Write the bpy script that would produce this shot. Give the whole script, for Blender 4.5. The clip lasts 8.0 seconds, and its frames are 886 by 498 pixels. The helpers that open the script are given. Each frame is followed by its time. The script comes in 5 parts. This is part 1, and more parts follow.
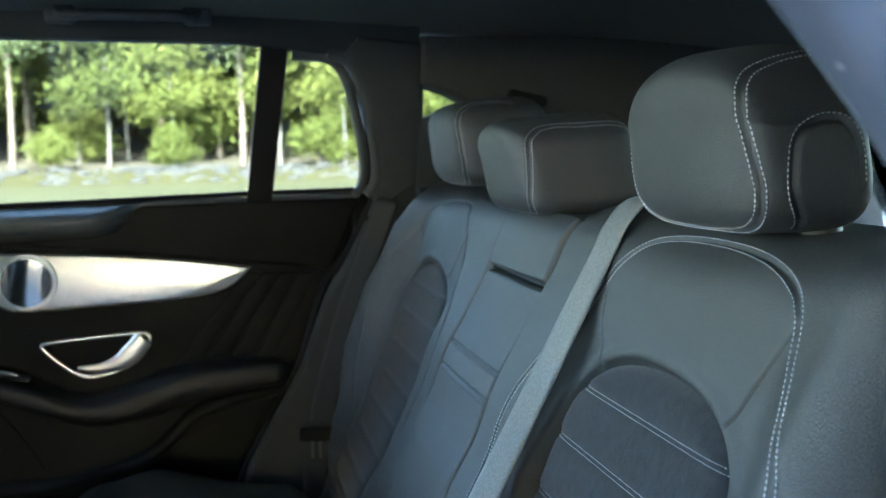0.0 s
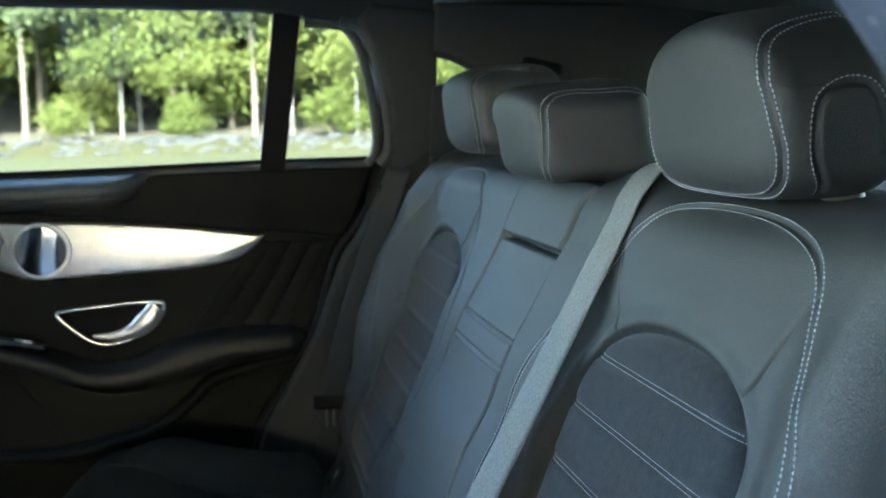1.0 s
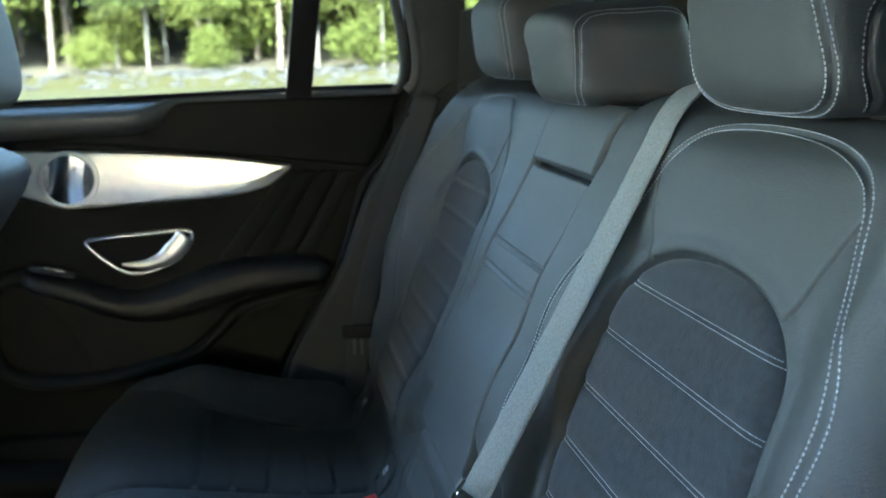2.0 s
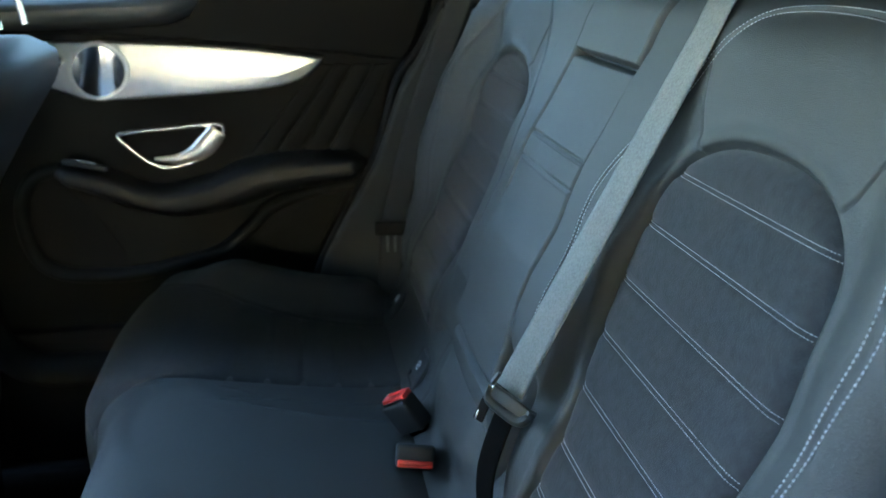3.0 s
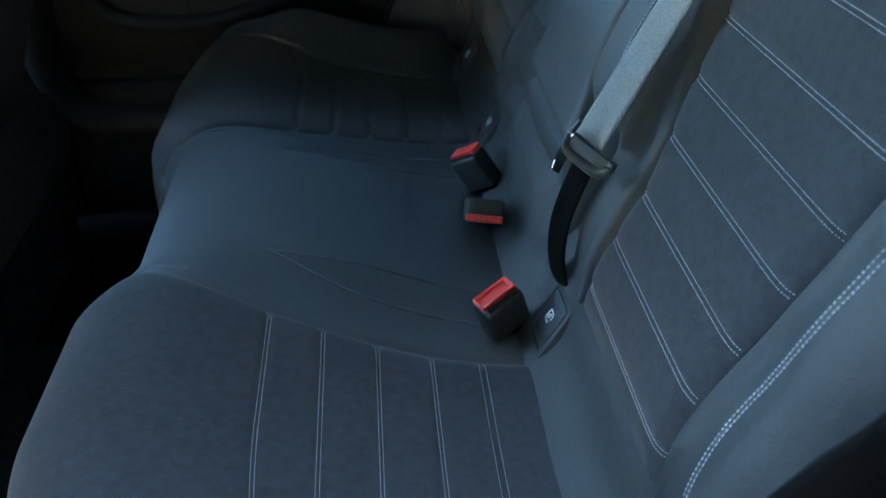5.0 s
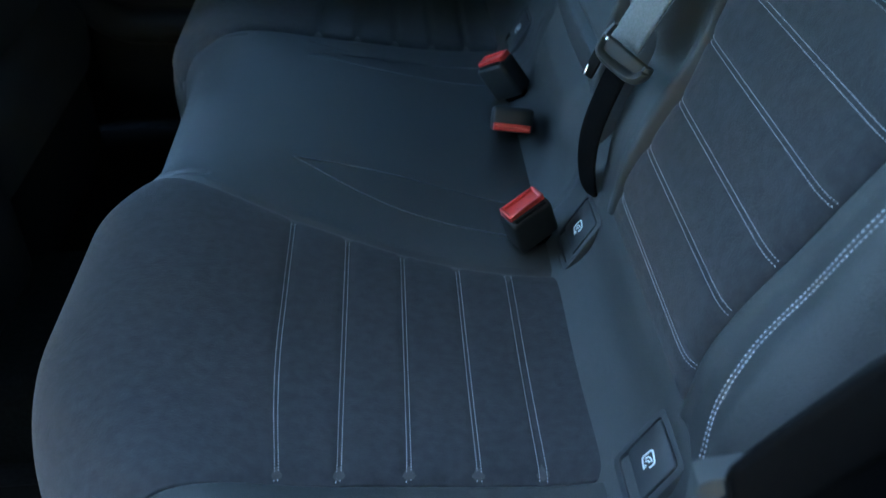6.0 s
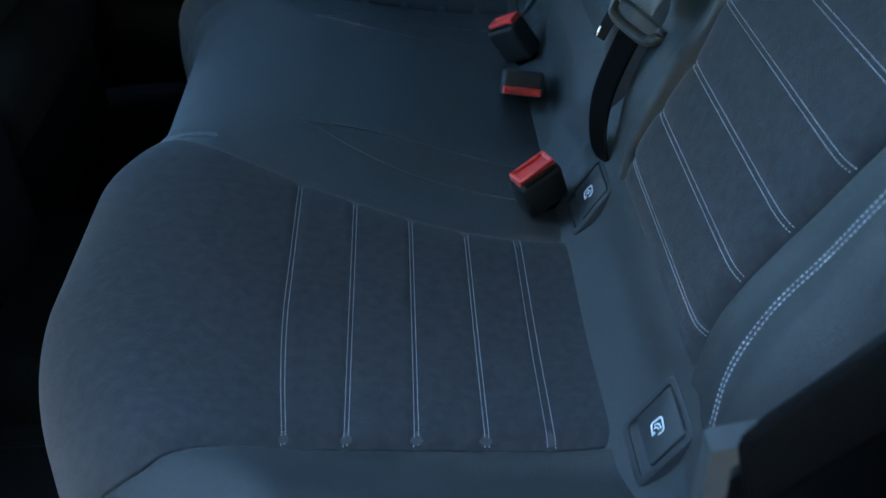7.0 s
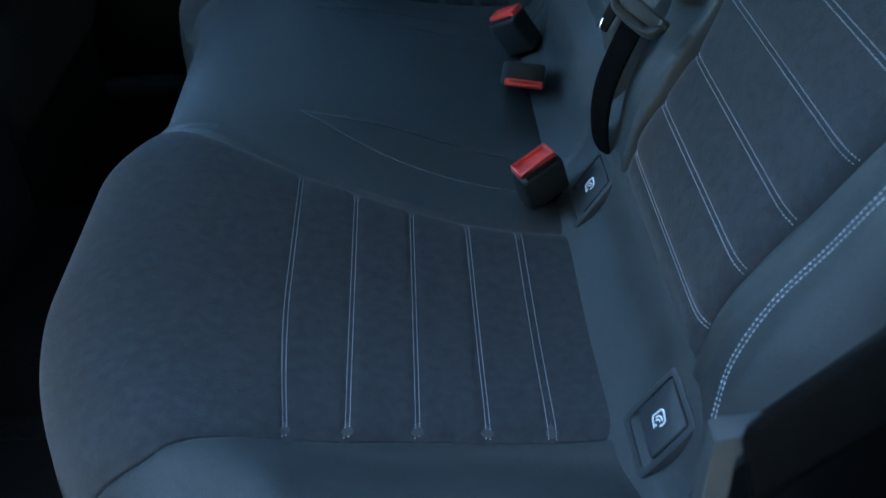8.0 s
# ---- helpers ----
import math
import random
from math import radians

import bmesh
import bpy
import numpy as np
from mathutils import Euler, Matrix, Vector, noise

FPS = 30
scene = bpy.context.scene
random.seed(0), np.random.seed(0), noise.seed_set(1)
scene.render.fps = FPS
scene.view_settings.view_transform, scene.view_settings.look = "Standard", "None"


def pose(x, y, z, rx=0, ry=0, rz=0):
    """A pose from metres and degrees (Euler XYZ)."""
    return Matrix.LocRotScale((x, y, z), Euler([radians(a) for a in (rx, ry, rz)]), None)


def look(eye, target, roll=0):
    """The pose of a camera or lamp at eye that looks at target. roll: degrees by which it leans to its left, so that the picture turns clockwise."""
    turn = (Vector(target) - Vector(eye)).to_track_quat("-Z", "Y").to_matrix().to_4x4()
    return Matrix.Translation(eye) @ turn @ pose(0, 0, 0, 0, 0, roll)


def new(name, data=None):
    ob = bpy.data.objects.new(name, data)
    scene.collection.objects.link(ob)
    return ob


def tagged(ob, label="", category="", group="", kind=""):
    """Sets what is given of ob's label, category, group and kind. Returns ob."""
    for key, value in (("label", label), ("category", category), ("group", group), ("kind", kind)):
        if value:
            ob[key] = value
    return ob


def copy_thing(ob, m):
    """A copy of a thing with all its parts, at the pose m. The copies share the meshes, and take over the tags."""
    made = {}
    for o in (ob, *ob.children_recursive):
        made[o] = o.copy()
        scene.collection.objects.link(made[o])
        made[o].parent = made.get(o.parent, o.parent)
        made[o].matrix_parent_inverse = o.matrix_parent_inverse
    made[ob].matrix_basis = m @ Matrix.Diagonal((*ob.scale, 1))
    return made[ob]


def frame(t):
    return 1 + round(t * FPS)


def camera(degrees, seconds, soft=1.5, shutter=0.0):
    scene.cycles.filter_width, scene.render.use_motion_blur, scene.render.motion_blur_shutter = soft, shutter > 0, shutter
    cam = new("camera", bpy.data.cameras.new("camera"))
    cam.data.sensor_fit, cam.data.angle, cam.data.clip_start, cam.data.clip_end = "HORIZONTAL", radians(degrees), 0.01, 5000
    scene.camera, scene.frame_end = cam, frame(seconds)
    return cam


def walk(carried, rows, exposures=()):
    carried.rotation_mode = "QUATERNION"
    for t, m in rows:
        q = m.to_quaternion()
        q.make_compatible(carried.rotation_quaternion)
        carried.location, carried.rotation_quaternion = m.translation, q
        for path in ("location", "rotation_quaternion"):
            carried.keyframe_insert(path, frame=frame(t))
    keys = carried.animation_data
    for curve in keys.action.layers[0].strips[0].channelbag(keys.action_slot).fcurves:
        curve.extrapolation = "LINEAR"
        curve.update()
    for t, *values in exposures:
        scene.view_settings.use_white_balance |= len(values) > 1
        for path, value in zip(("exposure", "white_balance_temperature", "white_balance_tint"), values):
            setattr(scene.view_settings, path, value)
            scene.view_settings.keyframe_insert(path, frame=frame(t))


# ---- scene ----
cam = camera(50.6, 8.0)
PATH = [
    (0, (-0.139, -1.004, 1.223), (0.308, 0.936, 1.028), -1.1),
    (0.5, (-0.139, -1.003, 1.222), (0.301, 0.937, 1.012), -1.0),
    (1, (-0.14, -0.998, 1.219), (0.279, 0.941, 0.963), -1.1),
    (2.5, (-0.141, -0.974, 1.202), (0.179, 0.94, 0.716), -1.2),
    (3, (-0.144, -0.964, 1.194), (0.137, 0.925, 0.602), -1.1),
    (3.5, (-0.145, -0.955, 1.184), (0.1, 0.904, 0.486), -1.1),
    (4, (-0.147, -0.945, 1.173), (0.059, 0.87, 0.36), -1.2),
    (4.5, (-0.148, -0.936, 1.163), (0.014, 0.835, 0.249), -1.2),
    (5, (-0.15, -0.928, 1.151), (-0.031, 0.785, 0.126), -1.3),
    (6.5, (-0.154, -0.914, 1.132), (-0.105, 0.679, -0.077), -1.6),
    (7, (-0.154, -0.912, 1.13), (-0.111, 0.665, -0.099), -1.6),
    (7.5, (-0.155, -0.912, 1.129), (-0.112, 0.659, -0.109), -1.5),
    (8, (-0.156, -0.912, 1.128), (-0.111, 0.657, -0.111), -1.4),
]
walk(cam, [(t, look(eye, target, roll)) for t, eye, target, roll in PATH], exposures=[(0.0, 4.62, 6250, 4), (3.0, 4.72, 6300, 1), (5.0, 4.58, 5880, -1), (8.0, 4.18, 5420, -3)])

cam.data.dof.use_dof = True
cam.data.dof.focus_distance = 0.74
cam.data.dof.aperture_fstop = 9

# ---------------------------------------------------------------- light
SUN_ELEV, SUN_AZ = radians(35), radians(190)   # azimuth from +y towards +x
world = bpy.data.worlds.new("sky")
scene.world = world
world.use_nodes = True
wn = world.node_tree
sky = wn.nodes.new("ShaderNodeTexSky")
sky.sky_type, sky.sun_disc = "NISHITA", False
sky.sun_elevation, sky.sun_rotation = SUN_ELEV, SUN_AZ
wn.links.new(sky.outputs[0], wn.nodes["Background"].inputs[0])
wn.nodes["Background"].inputs[1].default_value = 0.15
sun = new("sun", bpy.data.lights.new("sun", "SUN"))
sun.data.energy, sun.data.angle, sun.data.color = 1.85, radians(0.5), (1.0, 0.97, 0.92)
sun_from = Vector((math.sin(SUN_AZ) * math.cos(SUN_ELEV), math.cos(SUN_AZ) * math.cos(SUN_ELEV), math.sin(SUN_ELEV)))
sun.matrix_world = look(sun_from * 50, (0, 0, 0))


# ---------------------------------------------------------------- materials
def material(name, color, rough=0.6, metal=0.0, spec=0.5, tone=0.15, tone_scale=30.0, grain=0.0, grain_scale=600.0, kind="noise", sheen=0.0):
    """A plain surface with uneven tone at a broad scale and a fine relief."""
    m = bpy.data.materials.new(name)
    m.use_nodes = True
    nt = m.node_tree
    b = nt.nodes["Principled BSDF"]
    b.inputs["Roughness"].default_value = rough
    b.inputs["Metallic"].default_value = metal
    b.inputs["Specular IOR Level"].default_value = spec
    if sheen:
        b.inputs["Sheen Weight"].default_value = sheen
        b.inputs["Sheen Roughness"].default_value = 0.5
    co = nt.nodes.new("ShaderNodeTexCoord")
    n1 = nt.nodes.new("ShaderNodeTexNoise")
    n1.inputs["Scale"].default_value, n1.inputs["Detail"].default_value = tone_scale, 6
    nt.links.new(co.outputs["Object"], n1.inputs["Vector"])
    ramp = nt.nodes.new("ShaderNodeMix")
    ramp.data_type = "RGBA"
    ramp.inputs["A"].default_value = (*[c * (1 - tone) for c in color], 1)
    ramp.inputs["B"].default_value = (*[min(1, c * (1 + tone)) for c in color], 1)
    spread = nt.nodes.new("ShaderNodeMapRange")
    spread.inputs["From Min"].default_value, spread.inputs["From Max"].default_value = 0.30, 0.70
    nt.links.new(n1.outputs["Fac"], spread.inputs["Value"])
    nt.links.new(spread.outputs["Result"], ramp.inputs["Factor"])
    nt.links.new(ramp.outputs["Result"], b.inputs["Base Color"])
    rr = nt.nodes.new("ShaderNodeMapRange")
    rr.inputs["To Min"].default_value, rr.inputs["To Max"].default_value = max(0.02, rough - 0.08), min(1, rough + 0.08)
    nt.links.new(n1.outputs["Fac"], rr.inputs["Value"])
    nt.links.new(rr.outputs["Result"], b.inputs["Roughness"])
    if grain:
        if kind == "voronoi":
            g = nt.nodes.new("ShaderNodeTexVoronoi")
            g.feature = "DISTANCE_TO_EDGE"
            out = g.outputs["Distance"]
        else:
            g = nt.nodes.new("ShaderNodeTexNoise")
            g.inputs["Detail"].default_value = 4
            out = g.outputs["Fac"]
        g.inputs["Scale"].default_value = grain_scale
        nt.links.new(co.outputs["Object"], g.inputs["Vector"])
        bump = nt.nodes.new("ShaderNodeBump")
        bump.inputs["Strength"].default_value, bump.inputs["Distance"].default_value = grain, 0.001
        nt.links.new(out, bump.inputs["Height"])
        nt.links.new(bump.outputs["Normal"], b.inputs["Normal"])
    return m


def leaf_material(name, a, b_col):
    m = bpy.data.materials.new(name)
    m.use_nodes = True
    nt = m.node_tree
    out = nt.nodes["Material Output"]
    nt.nodes.remove(nt.nodes["Principled BSDF"])
    geo, info = nt.nodes.new("ShaderNodeNewGeometry"), nt.nodes.new("ShaderNodeObjectInfo")
    add = nt.nodes.new("ShaderNodeMath")
    add.operation = "MULTIPLY_ADD"
    add.inputs[1].default_value = 0.5
    nt.links.new(geo.outputs["Random Per Island"], add.inputs[0])
    half = nt.nodes.new("ShaderNodeMath")
    half.operation = "MULTIPLY"
    half.inputs[1].default_value = 0.5
    nt.links.new(info.outputs["Random"], half.inputs[0])
    nt.links.new(half.outputs[0], add.inputs[2])
    mix = nt.nodes.new("ShaderNodeMix")
    mix.data_type = "RGBA"
    mix.inputs["A"].default_value, mix.inputs["B"].default_value = (*a, 1), (*b_col, 1)
    nt.links.new(add.outputs[0], mix.inputs["Factor"])
    d, t, s = nt.nodes.new("ShaderNodeBsdfDiffuse"), nt.nodes.new("ShaderNodeBsdfTranslucent"), nt.nodes.new("ShaderNodeMixShader")
    s.inputs[0].default_value = 0.14
    for n in (d, t):
        nt.links.new(mix.outputs["Result"], n.inputs["Color"])
    nt.links.new(d.outputs[0], s.inputs[1])
    nt.links.new(t.outputs[0], s.inputs[2])
    nt.links.new(s.outputs[0], out.inputs["Surface"])
    return m


def glass_material(name, tint):
    m = bpy.data.materials.new(name)
    m.use_nodes = True
    nt = m.node_tree
    nt.nodes.remove(nt.nodes["Principled BSDF"])
    tr, gl, mx, fr = (nt.nodes.new("ShaderNode" + k) for k in ("BsdfTransparent", "BsdfGlossy", "MixShader", "Fresnel"))
    tr.inputs["Color"].default_value = (*tint, 1)
    gl.inputs["Roughness"].default_value = 0.02
    fr.inputs["IOR"].default_value = 1.45
    nt.links.new(fr.outputs[0], mx.inputs[0])
    nt.links.new(tr.outputs[0], mx.inputs[1])
    nt.links.new(gl.outputs[0], mx.inputs[2])
    nt.links.new(mx.outputs[0], nt.nodes["Material Output"].inputs["Surface"])
    return m


LEATHER = material("black_leather", (0.032, 0.035, 0.035), rough=0.50, spec=0.8, tone=0.10, tone_scale=14, grain=0.65, grain_scale=740, kind="voronoi")
SUEDE = material("dark_suede", (0.039, 0.043, 0.048), rough=0.95, spec=0.15, tone=0.20, tone_scale=120, grain=0.6, grain_scale=700, sheen=0.14)
THREAD = material("pale_thread", (0.52, 0.53, 0.57), rough=0.7, tone=0.2, tone_scale=300)
# the next two also serve as the far seat's pale thread, dimmed by colour
DARK_THREAD = material("dark_thread", (0.05, 0.055, 0.06), rough=0.7)
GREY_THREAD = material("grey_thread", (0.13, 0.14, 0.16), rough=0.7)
PLASTIC = material("black_plastic", (0.015, 0.016, 0.016), rough=0.55, tone=0.12, tone_scale=25, grain=0.25, grain_scale=900)
# paler than the door trim: the ledge's sky sheen is put into its colour
LEDGE = material("ledge_with_sky_sheen", (0.060, 0.066, 0.068), rough=0.32, tone=0.1)
TONGUE = material("grey_plastic", (0.055, 0.060, 0.060), rough=0.45, tone=0.1)
SOFT_TRIM = material("soft_black_trim", (0.0055, 0.0062, 0.0056), rough=0.62, spec=0.16, tone=0.12, tone_scale=20, grain=0.3, grain_scale=700)
PANEL = material("grey_trim_panel", (0.0095, 0.0105, 0.0095), rough=0.7, spec=0.16, tone=0.12, tone_scale=18, grain=0.3, grain_scale=800)
GREY_TRIM = material("grey_pillar_trim", (0.019, 0.021, 0.019), rough=0.75, tone=0.10, tone_scale=22, grain=0.3, grain_scale=900)
HEADLINER = material("dark_headliner_cloth", (0.125, 0.128, 0.112), rough=0.95, spec=0.1, tone=0.05, tone_scale=60, grain=0.4, grain_scale=1200)
PILLAR_CLOTH = material("dark_pillar_cloth", (0.045, 0.048, 0.045), rough=0.95, spec=0.1, tone=0.05, tone_scale=50, grain=0.4, grain_scale=1200)
ALU = material("brushed_aluminium", (0.72, 0.71, 0.68), rough=0.34, metal=1.0, tone=0.06, tone_scale=60, grain=0.06, grain_scale=900)
CHROME = material("satin_chrome", (0.72, 0.72, 0.70), rough=0.16, metal=1.0, tone=0.04)
GRILLE = material("speaker_mesh_metal", (0.40, 0.41, 0.41), rough=0.13, metal=1.0, tone=0.1, tone_scale=80)
ANCHOR = material("grey_anchor_plastic", (0.042, 0.046, 0.045), rough=0.7, tone=0.1, grain=0.2, grain_scale=900)
COVER = material("dark_cover_plastic", (0.034, 0.037, 0.040), rough=0.5, tone=0.1, grain=0.2, grain_scale=900)
RED = material("red_buckle_plastic", (0.74, 0.060, 0.048), rough=0.38, tone=0.10, tone_scale=80)
WEBBING = material("grey_belt_webbing", (0.20, 0.208, 0.203), rough=0.75, tone=0.18, tone_scale=420, grain=0.6, grain_scale=900)
DARK_WEB = material("black_and_shaded_webbing", (0.005, 0.0053, 0.0056), rough=0.95, spec=0.03, tone=0.2, tone_scale=300, grain=0.6, grain_scale=900)
RUBBER = material("black_rubber_seal", (0.005, 0.005, 0.005), rough=0.7, spec=0.2)
SEAL = material("grey_rubber_seal", (0.065, 0.068, 0.064), rough=0.45, tone=0.12)
CARPET = material("black_carpet", (0.014, 0.015, 0.016), rough=1.0, spec=0.05, tone=0.35, tone_scale=180, grain=0.8, grain_scale=900)
PAINT = material("grey_blue_car_paint", (0.13, 0.15, 0.19), rough=0.25, metal=0.4, tone=0.04)
WHITE = material("white_print", (0.85, 0.87, 0.88), rough=0.5, tone=0.03)
GLASS = glass_material("window_glass", (0.74, 0.77, 0.75))
SCREW = material("bright_metal_clip", (0.75, 0.75, 0.76), rough=0.2, metal=1.0, tone=0.03)
BARK = material("pine_bark", (0.17, 0.14, 0.11), rough=0.95, tone=0.4, tone_scale=3, grain=0.6, grain_scale=30)
BIRCH = material("birch_bark", (0.20, 0.195, 0.175), rough=0.9, tone=0.35, tone_scale=4)
LEAVES = leaf_material("broad_leaves", (0.078, 0.102, 0.028), (0.175, 0.200, 0.062))
NEEDLES = leaf_material("pine_needles", (0.080, 0.105, 0.05), (0.16, 0.19, 0.10))
STONE = material("pale_bank_stones", (0.056, 0.056, 0.052), rough=0.95, tone=0.4, tone_scale=0.6)


def ground_material():
    m = bpy.data.materials.new("grass_and_sand")
    m.use_nodes = True
    nt = m.node_tree
    b = nt.nodes["Principled BSDF"]
    b.inputs["Roughness"].default_value = 0.95
    co = nt.nodes.new("ShaderNodeTexCoord")
    big, fine = nt.nodes.new("ShaderNodeTexNoise"), nt.nodes.new("ShaderNodeTexNoise")
    big.inputs["Scale"].default_value, big.inputs["Detail"].default_value = 0.07, 5
    fine.inputs["Scale"].default_value, fine.inputs["Detail"].default_value = 9, 6
    grass, mix = nt.nodes.new("ShaderNodeMix"), nt.nodes.new("ShaderNodeMix")
    ramp = nt.nodes.new("ShaderNodeValToRGB")
    for n in (grass, mix):
        n.data_type = "RGBA"
    for n in (big, fine):
        nt.links.new(co.outputs["Object"], n.inputs["Vector"])
    grass.inputs["A"].default_value, grass.inputs["B"].default_value = (0.040, 0.038, 0.005, 1), (0.064, 0.058, 0.007, 1)
    nt.links.new(fine.outputs["Fac"], grass.inputs["Factor"])
    ramp.color_ramp.elements[0].position, ramp.color_ramp.elements[1].position = 0.60, 0.68
    nt.links.new(big.outputs["Fac"], ramp.inputs["Fac"])
    mix.inputs["B"].default_value = (0.050, 0.052, 0.036, 1)
    nt.links.new(ramp.outputs["Color"], mix.inputs["Factor"])
    nt.links.new(grass.outputs["Result"], mix.inputs["A"])
    # leaf litter on the wooded slope
    sep, edge, wood_floor = nt.nodes.new("ShaderNodeSeparateXYZ"), nt.nodes.new("ShaderNodeMapRange"), nt.nodes.new("ShaderNodeMix")
    nt.links.new(co.outputs["Object"], sep.inputs[0])
    edge.inputs["From Min"].default_value, edge.inputs["From Max"].default_value = 63.0, 67.0
    nt.links.new(sep.outputs["Y"], edge.inputs["Value"])
    wood_floor.data_type = "RGBA"
    wood_floor.inputs["B"].default_value = (0.11, 0.10, 0.07, 1)
    nt.links.new(edge.outputs["Result"], wood_floor.inputs["Factor"])
    nt.links.new(mix.outputs["Result"], wood_floor.inputs["A"])
    # grey gravel where the car stands: unseen, chosen to cool the bounced light
    lot, gravel, stones = nt.nodes.new("ShaderNodeMapRange"), nt.nodes.new("ShaderNodeMix"), nt.nodes.new("ShaderNodeMix")
    lot.inputs["From Min"].default_value, lot.inputs["From Max"].default_value = 26.0, 31.0
    nt.links.new(sep.outputs["Y"], lot.inputs["Value"])
    gravel.data_type = stones.data_type = "RGBA"
    stones.inputs["A"].default_value, stones.inputs["B"].default_value = (0.13, 0.14, 0.155, 1), (0.20, 0.21, 0.225, 1)
    nt.links.new(fine.outputs["Fac"], stones.inputs["Factor"])
    nt.links.new(lot.outputs["Result"], gravel.inputs["Factor"])
    nt.links.new(stones.outputs["Result"], gravel.inputs["A"])
    nt.links.new(wood_floor.outputs["Result"], gravel.inputs["B"])
    nt.links.new(gravel.outputs["Result"], b.inputs["Base Color"])
    return m


GROUND = ground_material()


# ---------------------------------------------------------------- building tools
def mesh_ob(name, verts, faces, mat, parent=None, label="", smooth=True):
    me = bpy.data.meshes.new(name)
    me.from_pydata([tuple(map(float, v)) for v in verts], [], [tuple(map(int, f)) for f in faces])
    me.materials.append(mat)
    if smooth:
        me.polygons.foreach_set("use_smooth", [True] * len(me.polygons))
    ob = new(name, me)
    if parent is not None:
        ob.parent = parent
        ob.matrix_parent_inverse = parent.matrix_basis.inverted()
    return tagged(ob, label)


def part(name, bm, mat, parent, label="", smooth=True):
    """Links a bmesh as one mesh object under a thing or a part."""
    me = bpy.data.meshes.new(name)
    bmesh.ops.recalc_face_normals(bm, faces=bm.faces)
    bm.to_mesh(me)
    bm.free()
    me.materials.append(mat)
    if smooth:
        me.polygons.foreach_set("use_smooth", [True] * len(me.polygons))
        me.set_sharp_from_angle(angle=radians(40))
    ob = new(name, me)
    if parent is not None:
        ob.parent = parent
        ob.matrix_parent_inverse = parent.matrix_basis.inverted()
    return tagged(ob, label)


def thing(name, at, label, category, kind="", group=""):
    ob = new(name)
    ob.empty_display_size = 0.03
    ob.matrix_basis = Matrix.Translation(at)
    return tagged(ob, label, category, group, kind)


def grid_faces(nu, nv, base=0, flip=False):
    i, j = np.meshgrid(np.arange(nu - 1), np.arange(nv - 1), indexing="ij")
    a = base + i * nv + j
    f = np.stack([a, a + nv, a + nv + 1, a + 1], -1).reshape(-1, 4)
    return f[:, ::-1] if flip else f


def closed_sheet(front, back):
    """A solid between two grids of the same size (nu, nv, 3)."""
    nu, nv = front.shape[:2]
    n = nu * nv
    faces = [grid_faces(nu, nv), grid_faces(nu, nv, n, True)]
    idx = np.arange(n).reshape(nu, nv)
    ring = np.concatenate([idx[:, 0], idx[-1, 1:], idx[-2::-1, -1], idx[0, -2:0:-1]])
    nxt = np.roll(ring, -1)
    faces.append(np.stack([ring, ring + n, nxt + n, nxt], -1))
    return np.concatenate([front.reshape(-1, 3), back.reshape(-1, 3)]), np.concatenate(faces)


def skirted_sheet(front, back_way):
    """A grid with a deep turned-in rim and a plain back: for padded covers."""
    nu, nv = front.shape[:2]
    n = nu * nv
    idx = np.arange(n).reshape(nu, nv)
    ring = np.concatenate([idx[:, 0], idx[-1, 1:], idx[-2::-1, -1], idx[0, -2:0:-1]])
    v = np.concatenate([front.reshape(-1, 3), front.reshape(-1, 3)[ring] + back_way.reshape(-1, 3)[ring]])
    k = np.arange(len(ring))
    rim = np.stack([ring, n + k, n + np.roll(k, -1), np.roll(ring, -1)], -1)
    return v, [tuple(f) for f in np.concatenate([grid_faces(nu, nv), rim]).tolist()] + [tuple((n + k[::-1]).tolist())]


def spline(points, n=24, closed=False):
    """A smooth curve (Catmull-Rom) through a few points."""
    p = np.array(points, float)
    if closed:
        p = np.concatenate([p[-1:], p, p[:2]])
    else:
        p = np.concatenate([2 * p[:1] - p[1:2], p, 2 * p[-1:] - p[-2:-1]])
    out = []
    t = np.linspace(0, 1, n, endpoint=False)[:, None]
    for a, b, c, d in zip(p[:-3], p[1:-2], p[2:-1], p[3:]):
        out.append(0.5 * (2 * b + (c - a) * t + (2 * a - 5 * b + 4 * c - d) * t**2 + (3 * b - a - 3 * c + d) * t**3))
    out = np.concatenate(out)
    return out if closed else np.concatenate([out, p[-2:-1]])


def smooth01(x, a, b):
    t = np.clip((np.asarray(x, float) - a) / (b - a), 0, 1)
    return t * t * (3 - 2 * t)


def dist_to(px, py, line):
    """Distance of points from a polyline, all in one plane."""
    best = np.full(np.shape(px), 1e9)
    for (ax, ay), (bx, by) in zip(line[:-1], line[1:]):
        dx, dy = bx - ax, by - ay
        t = np.clip(((px - ax) * dx + (py - ay) * dy) / (dx * dx + dy * dy + 1e-12), 0, 1)
        best = np.minimum(best, np.hypot(px - ax - t * dx, py - ay - t * dy))
    return best


def groove(d, depth, width):
    return -depth * np.exp(-((d / width) ** 2))


def numeric_normals(pos):
    """Normals of a grid of places."""
    n = np.cross(np.gradient(pos, axis=0), np.gradient(pos, axis=1))
    return n / (np.linalg.norm(n, axis=-1, keepdims=True) + 1e-12)


def resample(line, pitch):
    line = np.asarray(line, float)
    s = np.concatenate([[0], np.cumsum(np.linalg.norm(np.diff(line[:, :3], axis=0), axis=1))])
    at = np.arange(pitch / 2, s[-1], pitch)
    return np.stack([np.interp(at, s, line[:, k]) for k in range(line.shape[1])], -1)


